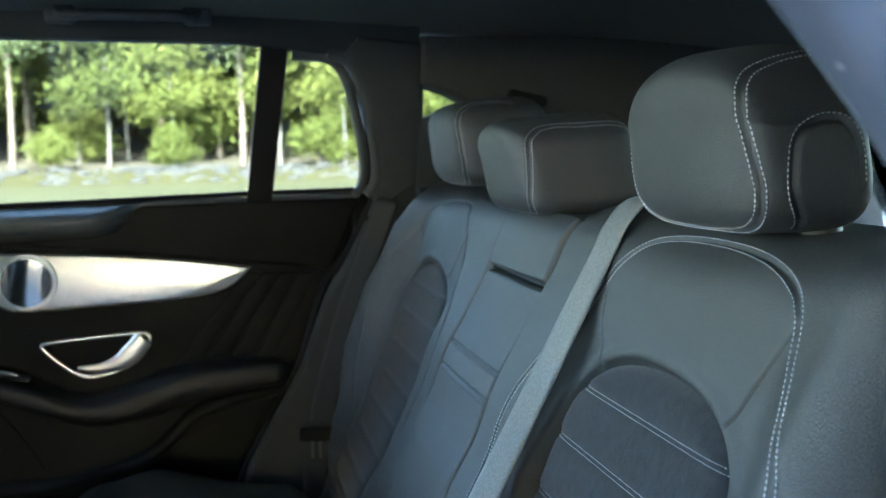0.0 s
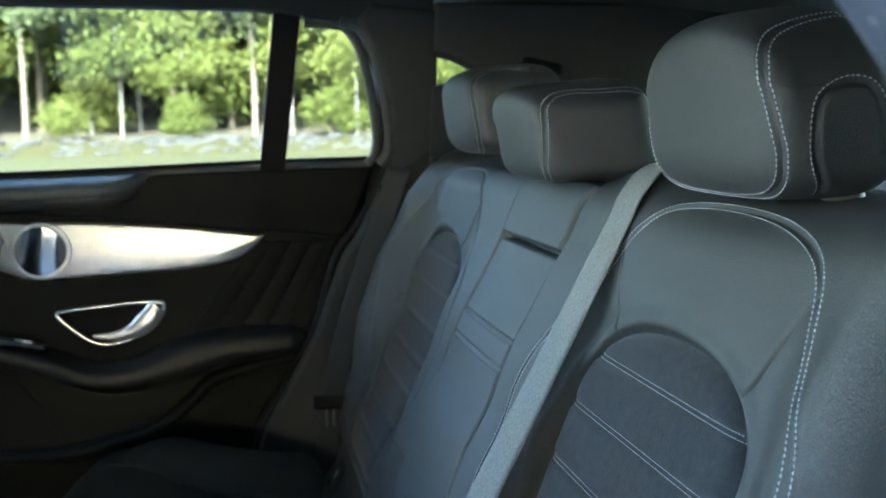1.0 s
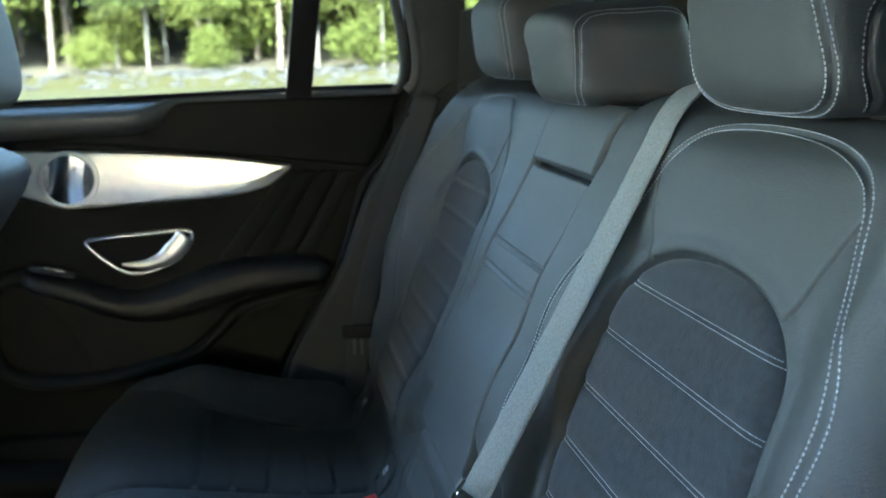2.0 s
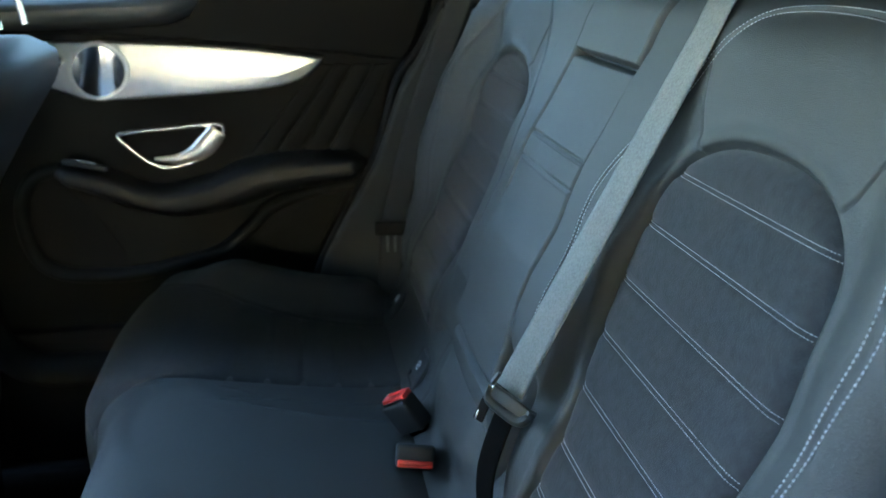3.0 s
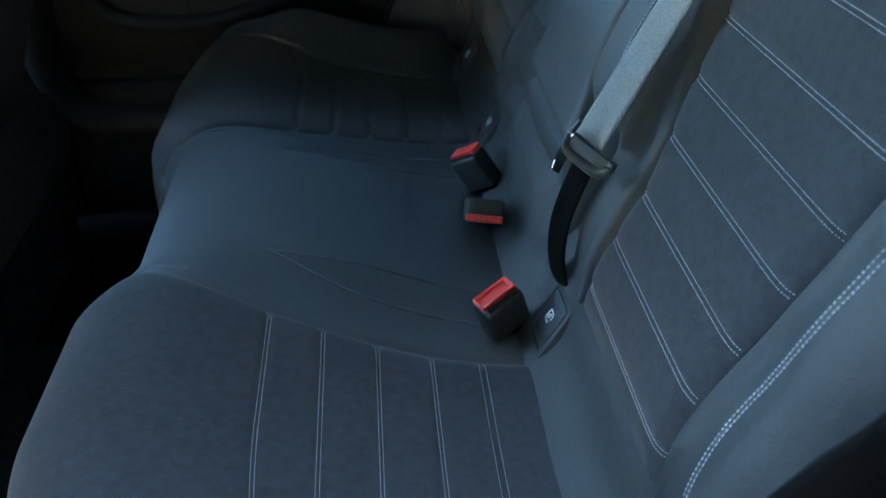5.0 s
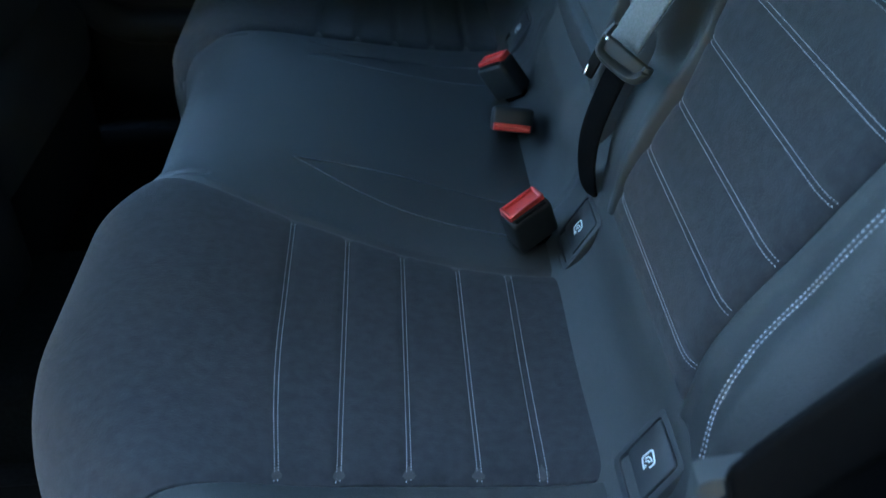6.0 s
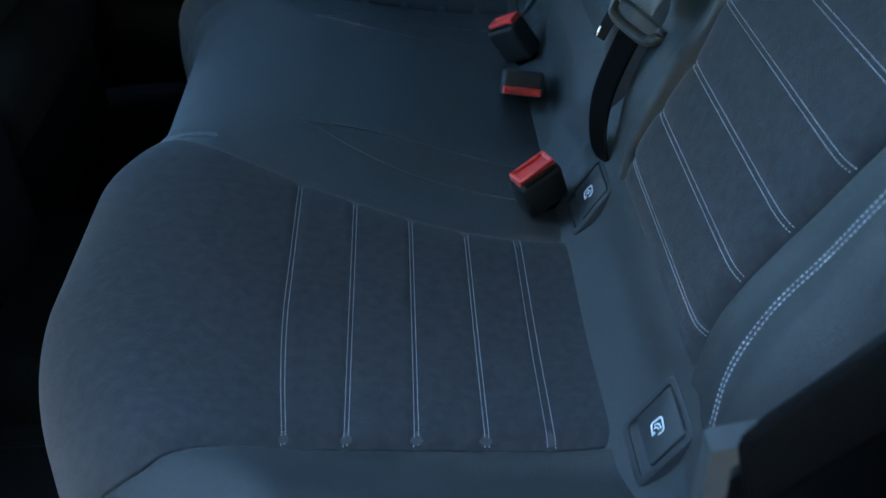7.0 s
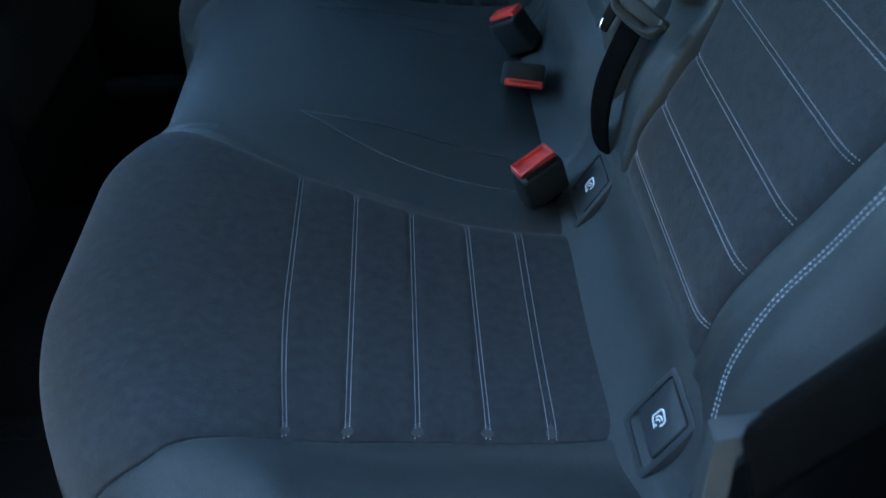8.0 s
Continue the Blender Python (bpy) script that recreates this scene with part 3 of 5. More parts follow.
def cushion_base(y, t):
    """Place on the bench cushion: y across the car, t along its side profile, from the back to below the front edge."""
    y, t = np.broadcast_arrays(np.asarray(y, float), np.asarray(t, float))
    k = smooth01(np.abs(y), 0.100, 0.215)
    x = (1 - k) * np.interp(t, C_T, C_MID[:, 0]) + k * np.interp(t, C_T, C_OUT[:, 0])
    z = (1 - k) * np.interp(t, C_T, C_MID[:, 1]) + k * np.interp(t, C_T, C_OUT[:, 1])
    s = np.abs(y)
    front = smooth01(t, 0.32, 0.66)
    x = x + front * np.where(y < 0, 0.105, 0.030) * np.clip((s - 0.36) / 0.24, 0, 1) ** 1.7
    z = z + 0.040 * smooth01(s, 0.500, 0.590) * (1 - smooth01(t, 0.42, 0.62)) * smooth01(t, 0.0, 0.12) - 0.06 * np.clip((s - 0.605) / 0.055, 0, 1) ** 2
    z = z - 0.006 * np.exp(-(((s - 0.38) / 0.10) ** 2)) * smooth01(t, 0.03, 0.12) * (1 - smooth01(t, 0.35, 0.55))
    return np.stack([x, y, z], -1)


def t_of_x(x):
    """Way along the outer profile for a place on its top."""
    k = np.argmin(C_OUT[:, 0])
    return np.interp(-np.asarray(x, float), -C_OUT[:k, 0], C_T[:k])


SEAM_IN = [(-0.005, 0.250), (-0.040, 0.247), (-0.115, 0.239), (-0.170, 0.229), (-0.220, 0.217), (-0.270, 0.203), (-0.320, 0.186), (-0.360, 0.170), (-0.395, 0.156), (-0.440, 0.152)]
SEAM_OUT = [(-0.005, 0.480), (-0.043, 0.483), (-0.106, 0.487), (-0.163, 0.493), (-0.214, 0.502), (-0.260, 0.511), (-0.320, 0.524), (-0.370, 0.533), (-0.400, 0.545), (-0.440, 0.552)]
CUSHION_ROWS = [-0.260, -0.212, -0.164, -0.116, -0.070]


def bench_cushion():
    y = np.concatenate([np.linspace(-0.66, -0.60, 24), np.linspace(-0.597, 0.597, 620), np.linspace(0.60, 0.66, 24)])
    t = np.linspace(0, 1, 300)
    Y, T = np.meshgrid(y, t, indexing="ij")
    base = cushion_base(Y, T)
    n = numeric_normals(base)
    n = n * np.where(n[..., 2:].mean() < 0, -1, 1)
    off = np.zeros_like(Y)
    tt = lambda pts: [(s, float(t_of_x(x)) * 0.75) for x, s in pts]
    SY, TX = np.abs(Y), T * 0.75
    off = off + groove(dist_to(SY, TX, tt(spline(SEAM_IN, 5))), 0.0022, 0.004)
    off = off + groove(dist_to(SY, TX, tt(spline(SEAM_OUT, 5))), 0.0060, 0.0030)
    for y0 in (-0.16, 0.16):
        off = off + groove(dist_to(Y, TX, [(y0, float(t_of_x(-0.345)) * 0.75), (y0 * 0.93, 0.52), (y0 * 0.9, 0.62)]), 0.0020, 0.003)
    off = off + groove(dist_to(Y, TX, [(0.175, float(t_of_x(-0.27)) * 0.75), (0.165, float(t_of_x(-0.225)) * 0.75)]), 0.0016, 0.003)
    front = base + n * off[..., None]
    v, f = skirted_sheet(front, -n * 0.02)
    seat = mesh_ob("cushion", v, [q[::-1] for q in f], LEATHER, bench, "one-piece leather seat cushion")
    wings = ([(-0.272, 0.120), (-0.172, 0.118), (-0.035, 0.136)], [(-0.272, 0.120), (-0.173, 0.165), (-0.068, 0.186), (-0.030, 0.192)])
    for line in [[(x, side * q) for x, q in w] for side in (-1, 1) for w in wings]:
        c = spline(line, 16)
        p = cushion_base(c[:, 1], t_of_x(c[:, 0])) + np.array([0, 0, 0.0003])
        part("seam_piping", tube(p, 0.0007, 8), GREY_THREAD, seat, "fine raised seam")
    for sign in (-1, 1):
        t1 = np.linspace(t_of_x(-0.012), 0.80, 170)
        xs = np.interp(t1, C_T, C_OUT[:, 0])
        a = np.interp(-xs, -np.array(spline(SEAM_IN, 5))[:, 0], np.array(spline(SEAM_IN, 5))[:, 1])
        o = np.interp(-xs, -np.array(spline(SEAM_OUT, 5))[:, 0], np.array(spline(SEAM_OUT, 5))[:, 1])
        low = t1 > t_of_x(-0.438)
        a[low], o[low] = a[low][0], o[low][0]
        u = 0.5 - 0.5 * np.cos(np.linspace(0, math.pi, 90))
        S = a[None] + (o - a)[None] * u[:, None]
        TT = np.broadcast_to(t1, S.shape)
        base = cushion_base(sign * S, TT)
        n = numeric_normals(base) * (1 if sign < 0 else -1)
        n = n * np.where(n[..., 2].mean() < 0, -1, 1)
        rim = np.minimum(S - a[None], o[None] - S)
        off = -0.0026 + 0.0050 * (1 - np.exp(-rim / 0.006))
        X = np.interp(TT, C_T, C_OUT[:, 0])
        for r in CUSHION_ROWS:
            off = off + groove(np.where(TT < TOP_T, X - r, 1), 0.0021, 0.0042)
        front = base + n * off[..., None]
        v, f = closed_sheet(front, front - n * 0.006)
        insert = mesh_ob("suede_insert", v, f[:, ::-1] if sign < 0 else f, SUEDE, seat, "dark blue-grey suede insert")
        lines = []
        for r in CUSHION_ROWS:
            for d in (-0.0018, 0.0018):
                k = np.argmin(np.abs(np.where(t1 < TOP_T, xs - r - d, 9)))
                lines.append((front[4:-4, k] + n[4:-4, k] * 0.0004, n[4:-4, k]))
        # far cushion: pale thread darkened by colour for the dimmer side
        stitches("quilt_stitching", lines, THREAD if sign < 0 else DARK_THREAD, seat, 0.0025, 0.00055, 0.62)
    return seat


bench_cushion()


# ---------------------------------------------------------------- headrests
def headrest(center, half, name_label, seam, stitch=True, side_panel=0, lean=-0.12, taper=0.05, corner=(0.49, 0.28), crown=0.012, grouping="rear headrests"):
    """A padded headrest; seam: (side position, angle up from straight forward) along its double seam."""
    cx, cy, cz = center
    rest = thing("headrest", center, name_label, "headrest", group=grouping)
    th, ph = np.linspace(-math.pi / 2, math.pi / 2, 131), np.linspace(0, 2 * math.pi, 261)
    TH, PH = np.meshgrid(th, ph, indexing="ij")
    p1, p2 = 2 / corner[0], 2 / corner[1]
    r1 = (np.abs(np.cos(TH)) ** p1 + np.abs(np.sin(TH)) ** p1) ** (-1 / p1)
    r2 = (np.abs(np.cos(PH)) ** p2 + np.abs(np.sin(PH)) ** p2) ** (-1 / p2)
    X = r1 * np.cos(TH) * r2 * np.cos(PH)
    Yy = r1 * np.cos(TH) * r2 * np.sin(PH)
    Z = r1 * np.sin(TH)
    x = cx + half[0] * X + lean * half[2] * Z + 0.006 * Yy**2 * smooth01(-X, 0, 0.8)
    y = cy + half[1] * Yy * (1 + taper * X) * (1 - 0.05 * Z)
    z = cz + half[2] * Z * (1 + 0.10 * X * smooth01(Z, 0, 0.5)) - crown * Yy**2 * smooth01(Z, 0, 0.6)
    pos = np.stack([x, y, z], -1)
    v = pos[:, :-1].reshape(-1, 3)
    nv = len(ph) - 1
    faces = [(i * nv + j, i * nv + (j + 1) % nv, (i + 1) * nv + (j + 1) % nv, (i + 1) * nv + j) for i in range(len(th) - 1) for j in range(nv)]
    bm = bmesh.new()
    add_faces(bm, v, faces)
    bmesh.ops.remove_doubles(bm, verts=bm.verts, dist=0.00015)
    from mathutils.bvhtree import BVHTree
    tree = BVHTree.FromBMesh(bm)

    def cast(points, goals):
        p, n = [], []
        for a, b in zip(points, goals):
            d = (Vector(b) - Vector(a)).normalized()
            loc, nor, _, _ = tree.ray_cast(Vector(a), d)
            if loc is not None:
                p.append(tuple(loc))
                n.append(tuple(nor if nor.dot(d) < 0 else -nor))
        return np.array(p), np.array(n)

    def beside(line, gap):
        p, n = line
        t = np.gradient(p, axis=0)
        side = np.cross(n, t / np.linalg.norm(t, axis=1, keepdims=True))
        return [(p - side * gap, n), line, (p + side * gap, n)]

    path = spline(seam, 14)
    ang = np.radians(path[:, 1])
    double = beside(cast([(cx - 0.4 * math.cos(k), q, cz + 0.4 * math.sin(k)) for k, q in zip(ang, path[:, 0])], [(cx, q, cz) for q in path[:, 0]]), 0.0036)
    lines, pressed = [double[0], double[2]], [(double[1][0], 0.0022, 0.0022)]
    if side_panel:
        arch = spline([(cx - 0.001, cz - 0.058), (cx - 0.015, cz - 0.036), (cx - 0.016, cz - 0.010), (cx - 0.011, cz + 0.005), (cx + 0.002, cz + 0.013), (cx + 0.015, cz + 0.015), (cx + 0.026, cz + 0.011), (cx + 0.034, cz - 0.004), (cx + 0.036, cz - 0.030)], 14)
        edge = beside(cast([(a, cy + side_panel * 0.4, c) for a, c in arch], [(a, cy, c) for a, c in arch]), 0.0040)
        lines.append(edge[1])
        inner = edge[0] if edge[0][0][len(arch) // 2, 2] < edge[2][0][len(arch) // 2, 2] else edge[2]
        pressed.append((inner[0], 0.0030, 0.0024))
    # press the seams in
    bm.verts.ensure_lookup_table()
    bm.normal_update()
    co = np.array([w.co for w in bm.verts])
    for pts, depth, width in pressed:
        for k0 in range(0, len(co), 2000):
            d = np.linalg.norm(co[k0 : k0 + 2000, None] - pts[None], axis=-1).min(1)
            for k in np.nonzero(d < 0.008)[0]:
                w = bm.verts[int(k0 + k)]
                w.co -= w.normal * depth * math.exp(-((d[k] / width) ** 2))
    part("leather_cover", bm, LEATHER, rest)
    if stitch:
        stitches("stitching", lines, THREAD, rest, 0.0037, 0.00075, 0.72, "pale contrast stitching")
    for d in (-1, 1):
        post = [(cx + 0.030, cy + d * 0.058, cz - half[2] + 0.012), (cx + 0.036, cy + d * 0.058, cz - half[2] - 0.035)]
        part("post", tube(np.linspace(post[0], post[1], 5), 0.005, 12), CHROME, rest)
        collar = bmesh.new()
        bmesh.ops.create_cone(collar, cap_ends=True, segments=24, radius1=0.015, radius2=0.012, depth=0.012)
        bmesh.ops.bevel(collar, geom=[e for e in collar.edges if abs(e.verts[0].co.z - e.verts[1].co.z) < 1e-5], offset=0.002, segments=2, affect="EDGES")
        part("collar", placed(collar, pose(cx + 0.034, cy + d * 0.058, 1.173)), TONGUE, rest, "grey plastic height button")
    return rest


headrest((0.214, -0.393, 1.231), (0.047, 0.098, 0.064), "black leather outer headrest with double pale stitching", [(-0.455, 125), (-0.456, 107), (-0.458, 85), (-0.463, 61), (-0.469, 44), (-0.474, 30), (-0.477, 15), (-0.479, 0), (-0.482, -27), (-0.483, -47), (-0.477, -60), (-0.460, -67), (-0.428, -70), (-0.390, -70), (-0.345, -66), (-0.318, -54), (-0.306, -30), (-0.302, 0), (-0.303, 30), (-0.311, 60), (-0.318, 90), (-0.320, 120)], side_panel=-1, taper=0.04, crown=0.020)
headrest((0.227, 0.015, 1.213), (0.071, 0.092, 0.055), "low black leather middle headrest with double pale stitching", [(-0.066, 158), (-0.066, 140), (-0.064, 119), (-0.061, 84), (-0.058, 64), (-0.058, 44), (-0.062, 32), (-0.066, 16), (-0.066, 0), (-0.063, -28), (-0.048, -48), (-0.010, -56), (0.040, -58), (0.076, -50), (0.088, -28), (0.090, 0), (0.088, 30), (0.084, 80), (0.084, 120)], lean=-0.20, taper=0.08, corner=(0.36, 0.28))
headrest((0.244, 0.365, 1.243), (0.073, 0.107, 0.064), "black leather headrest beside the far rear pillar", [(0.277, 110), (0.288, 85), (0.292, 60), (0.283, 38), (0.277, 16), (0.274, -10), (0.275, -34), (0.292, -50), (0.330, -56), (0.400, -56), (0.440, -48), (0.452, -20), (0.454, 20), (0.448, 60), (0.440, 100)], taper=0.095, crown=0.003)


# ---------------------------------------------------------------- belts and buckles
def middle_belt():
    belt = thing("middle_seat_belt", (0.03, -0.235, 0.81), "grey woven seat belt hanging over the rear backrest with black tongue", "seat belt")
    top = spline([(0.300, -0.196, 1.186), (0.258, -0.204, 1.185), (0.224, -0.214, 1.179), (0.200, -0.222, 1.158), (0.188, -0.226, 1.138)], 6)
    c = np.concatenate([top[:-1], np.linspace((0.188, -0.226, 1.138), (0.024, -0.219, 0.824), 40)])
    low = np.clip((1.138 - c[:, 2]) / 0.31, 0, 1)
    v, f = ribbon(c, np.stack([0.14 + 0.22 * low, -0.98 + 0.08 * low, -0.05 * low], -1), 0.038)
    mesh_ob("webbing", v, f, WEBBING, belt, "grey woven webbing")
    # below the tongue the grey belt's shade is put into a black colour
    c = spline([(0.026, -0.216, 0.812), (0.018, -0.210, 0.785), (0.009, -0.207, 0.755), (0.004, -0.207, 0.730), (0.004, -0.207, 0.700), (0.012, -0.208, 0.672), (0.04, -0.21, 0.65)], 8)
    v, f = ribbon(c, np.tile([(0.35, -1, 0.05)], (len(c), 1)), 0.030)
    mesh_ob("lower_webbing", v, f, DARK_WEB, belt, "lower webbing coloured black for its shade")
    m = axes((0.020, -0.234, 0.822), (0.62, -0.70, -0.36), (-0.60, -0.72, 0.35))
    outer = spline([(-0.020, 0.016, 0), (-0.021, 0.000, 0), (-0.016, -0.010, 0), (0.008, -0.011, 0), (0.019, -0.009, 0), (0.024, -0.002, 0), (0.024, 0.005, 0)], 6)
    wide = np.interp(np.linspace(0, 1, len(outer)), [0, 0.25, 0.5, 0.75, 1], [0.0030, 0.0050, 0.0068, 0.0072, 0.0050])
    tongue = part("tongue", placed(tube(outer, wide, 12, flat=0.7), m), TONGUE, belt, "grey plastic tongue")
    part("slot_bar", placed(rounded_box((0.044, 0.016, 0.006), 0.0025), m @ pose(0.002, -0.003, -0.002)), TONGUE, tongue)
    part("screw", placed(rounded_box((0.0028, 0.0040, 0.002), 0.0009), m @ pose(-0.017, 0.003, 0.004)), SCREW, tongue, "small bright rivet")
    part("blade", placed(rounded_box((0.010, 0.024, 0.003), 0.0012), m @ pose(-0.019, -0.022, -0.006, 0, 0, 6)), RUBBER, tongue, "blade in a black sleeve")
    part("blade_tip", placed(rounded_box((0.0022, 0.009, 0.0030), 0.001), m @ pose(-0.0205, -0.029, -0.0045, 0, 0, 10)), SCREW, tongue, "bright steel blade tip")
    return belt


middle_belt()


def buckle(at, wide, aim, label, length=0.062, red=0.018, drop=0.003):
    """A belt buckle; wide: along its breadth, aim: the way its red button looks."""
    m = axes(at, wide, aim)
    b = thing("belt_buckle", at, label, "belt buckle", group="belt buckles")
    part("housing", placed(rounded_box((0.044, 0.027, length), 0.005), m @ pose(0, 0, -length / 2 - 0.002)), PLASTIC, b)
    button = bmesh.new()
    rows = [(0.0200, red / 2, -0.004), (0.0198, red / 2, 0.0035), (0.0187, red / 2 - 0.0012, 0.0045), (0.0170, red / 2 - 0.003, 0.0040), (0.0156, red / 2 - 0.0036, 0.0020)]
    loops = [[button.verts.new((a * x, c * y, z)) for x, y in ((1, 0.8), (0.94, 1), (-0.94, 1), (-1, 0.8), (-1, -0.8), (-0.94, -1), (0.94, -1), (1, -0.8))] for a, c, z in rows]
    for l0, l1 in zip(loops[:-1], loops[1:]):
        for k in range(8):
            button.faces.new((l0[k], l0[(k + 1) % 8], l1[(k + 1) % 8], l1[k]))
    button.faces.new(loops[-1])
    button.faces.new(loops[0][::-1])
    part("release_button", placed(button, m @ pose(0, drop, -0.001)), RED, b, "red release button")
    part("slot", placed(rounded_box((0.034, 0.004, 0.010), 0.001), m @ pose(0, -0.009, -0.005)), RUBBER, b)
    part("stalk", placed(rounded_box((0.034, 0.012, 0.05), 0.004), m @ pose(0, 0, -length - 0.02)), DARK_WEB, b)
    return b


buckle((-0.051, -0.206, 0.665), (0.037, 0.020, 0.008), (-0.30, -0.20, 1.0), "black belt buckle with red button beside the near seat", 0.040)
buckle((-0.050, 0.100, 0.669), (0.031, -0.032, 0.025), (-0.50, 0.12, 0.75), "black belt buckle with red button beside the far seat", 0.046)
buckle((-0.042, -0.041, 0.665), (0.040, -0.013, 0.0), (-0.06, -0.88, 0.47), "black belt buckle lying with its red button forward", 0.066, 0.008, -0.0085)


# belt grey taken far darker: the far side's shade is in the colour
SHADED_FAR_WEB = material("shaded_grey_webbing", (0.016, 0.017, 0.017), rough=0.8, tone=0.2, tone_scale=300)


def far_belt():
    belt = thing("outer_seat_belt", (0.0, 0.60, 0.72), "seat belt stowed beside the far rear backrest, darkened as in shade", "seat belt")
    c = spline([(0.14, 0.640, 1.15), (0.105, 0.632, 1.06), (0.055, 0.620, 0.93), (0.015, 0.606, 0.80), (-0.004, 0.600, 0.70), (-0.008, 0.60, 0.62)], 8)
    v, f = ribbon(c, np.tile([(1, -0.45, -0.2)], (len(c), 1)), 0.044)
    mesh_ob("webbing", v, f, SHADED_FAR_WEB, belt)
    m = look((-0.004, 0.584, 0.752), (-0.2, -0.6, 0.9))
    part("tongue", placed(rounded_box((0.055, 0.024, 0.010), 0.004), m), RUBBER, belt)
    for d in (-0.007, 0.006):
        part("blade", placed(rounded_box((0.0045, 0.030, 0.0025), 0.001), m @ pose(d, -0.026, 0)), TONGUE, belt, "steel blade edge")


far_belt()


def near_belt():
    belt = thing("outer_seat_belt", (-0.02, -0.62, 0.72), "black seat belt beside the near rear backrest", "seat belt")
    c = spline([(-0.036, -0.692, 0.838), (-0.030, -0.690, 0.847), (0.006, -0.690, 0.886), (0.06, -0.692, 0.945), (0.14, -0.694, 1.03)], 8)
    v, f = ribbon(c, np.tile([(-0.26, 0.0, 0.97)], (len(c), 1)), 0.050)
    mesh_ob("webbing", v, f, DARK_WEB, belt)
    part("anchor_cover", placed(slab([(-0.0500, 0.8535), (-0.0470, 0.8555), (-0.0300, 0.8580), (-0.0365, 0.8495), (-0.0410, 0.8445), (-0.0395, 0.8000), (-0.0380, 0.7200), (-0.0500, 0.7200)], 0.676, 0.688, 0.0015), Matrix.Diagonal((1, -1, 1, 1))), ANCHOR, belt, "grey plastic anchor cover")


near_belt()

# ---------------------------------------------------------------- far side of the cabin: door, window, pillars
def lean_in(bm, k=0.30, z0=1.16):
    """Leans what stands above the window sill towards the cabin, as the car's side does."""
    for v in bm.verts:
        if v.co.z > z0:
            v.co.y -= k * (v.co.z - z0)
    return bm


def disc(center, r, y0, y1, dome=0.0, n=48, barrel=0.0):
    bm = bmesh.new()
    rings = []
    for k, f in enumerate((1.0, 0.97, 0.75, 0.5, 0.25)):
        y = y0 - dome * (1 - f * f) if k else y0 + 0.002
        rings.append([bm.verts.new((center[0] + r * f * math.cos(a), y - (barrel * (1 - (f * math.cos(a)) ** 2) if k else 0), center[1] + r * f * math.sin(a))) for a in np.linspace(0, 2 * math.pi, n, endpoint=False)])
    base = [bm.verts.new((center[0] + r * math.cos(a), y1, center[1] + r * math.sin(a))) for a in np.linspace(0, 2 * math.pi, n, endpoint=False)]
    rings.insert(0, base)
    for a, b in zip(rings[:-1], rings[1:]):
        for k in range(n):
            bm.faces.new((a[k], a[(k + 1) % n], b[(k + 1) % n], b[k]))
    bm.faces.new(rings[-1])
    bm.faces.new(base[::-1])
    return bm


door = thing("door_1", (-0.3, 0.76, 0.5), "dark rear door trim with aluminium inlay, chrome pull and padded armrest", "car door", "structure")
REAR_EDGE = [(0.096, 1.150), (0.058, 1.050), (0.017, 1.000), (-0.029, 0.860), (-0.086, 0.757), (-0.132, 0.673)]
part("door_core", slab([(-0.70, 1.150), *REAR_EDGE, (-0.17, 0.60), (-0.24, 0.53), (-0.60, 0.52), (-0.70, 0.60)], 0.728, 0.80, 0), SOFT_TRIM, door)
part("upper_trim", slab([(-0.70, 1.094), (-0.52, 1.086), (-0.40, 1.075), (-0.237, 1.057), (-0.08, 1.038), (0.040, 1.022), (0.060, 1.050), (0.100, 1.152), (-0.70, 1.145)], 0.708, 0.735, 0.008, 3), SOFT_TRIM, door)
def sill_ledge():
    xs = np.linspace(-0.70, 0.10, 80)
    k = smooth01(-xs, 0.27, 0.37)
    t = np.linspace(0, 1, 16)
    zt = np.interp(xs, [-0.70, -0.10, 0.10], [1.150, 1.160, 1.163])
    y = 0.716 - (0.004 + 0.048 * k)[:, None] * t[None]
    z = zt[:, None] - (0.003 + 0.018 * k)[:, None] * t[None] - (0.003 + 0.005 * k)[:, None] * t[None] ** 7
    up = np.stack([np.broadcast_to(xs[:, None], y.shape), y, z], -1)
    v, f = closed_sheet(up, up + np.array([0, 0.02, -0.03]))
    return mesh_ob("sill_ledge", v, f, LEDGE, door, "smooth dark ledge under the glass")


sill_ledge()
top = spline([(-0.62, 1.074), (-0.518, 1.072), (-0.358, 1.064), (-0.217, 1.050), (-0.100, 1.032)], 6)
low = spline([(-0.100, 1.031), (-0.120, 1.012), (-0.153, 0.993), (-0.222, 0.981), (-0.367, 0.975), (-0.489, 0.974), (-0.530, 0.986), (-0.62, 1.020)], 6)
inlay = part("aluminium_inlay", slab([tuple(p) for p in np.concatenate([top, low[1:-1]])], 0.713, 0.732, 0.004, 3), ALU, door, "brushed aluminium inlay")
part("inlay_edge", tube([(x, 0.7165, z - 0.0015) for x, z in low], 0.0022, 8), CHROME, inlay)
speaker = part("speaker_ring", disc((-0.478, 1.023), 0.050, 0.7095, 0.716), ALU, door)
part("speaker_mesh", disc((-0.478, 1.023), 0.043, 0.7065, 0.712, 0.001, 48, 0.008), GRILLE, speaker, "domed metal loudspeaker mesh")
part("lock_knob", disc((-0.547, 1.043), 0.014, 0.700, 0.716, 0.004, 24), CHROME, door)
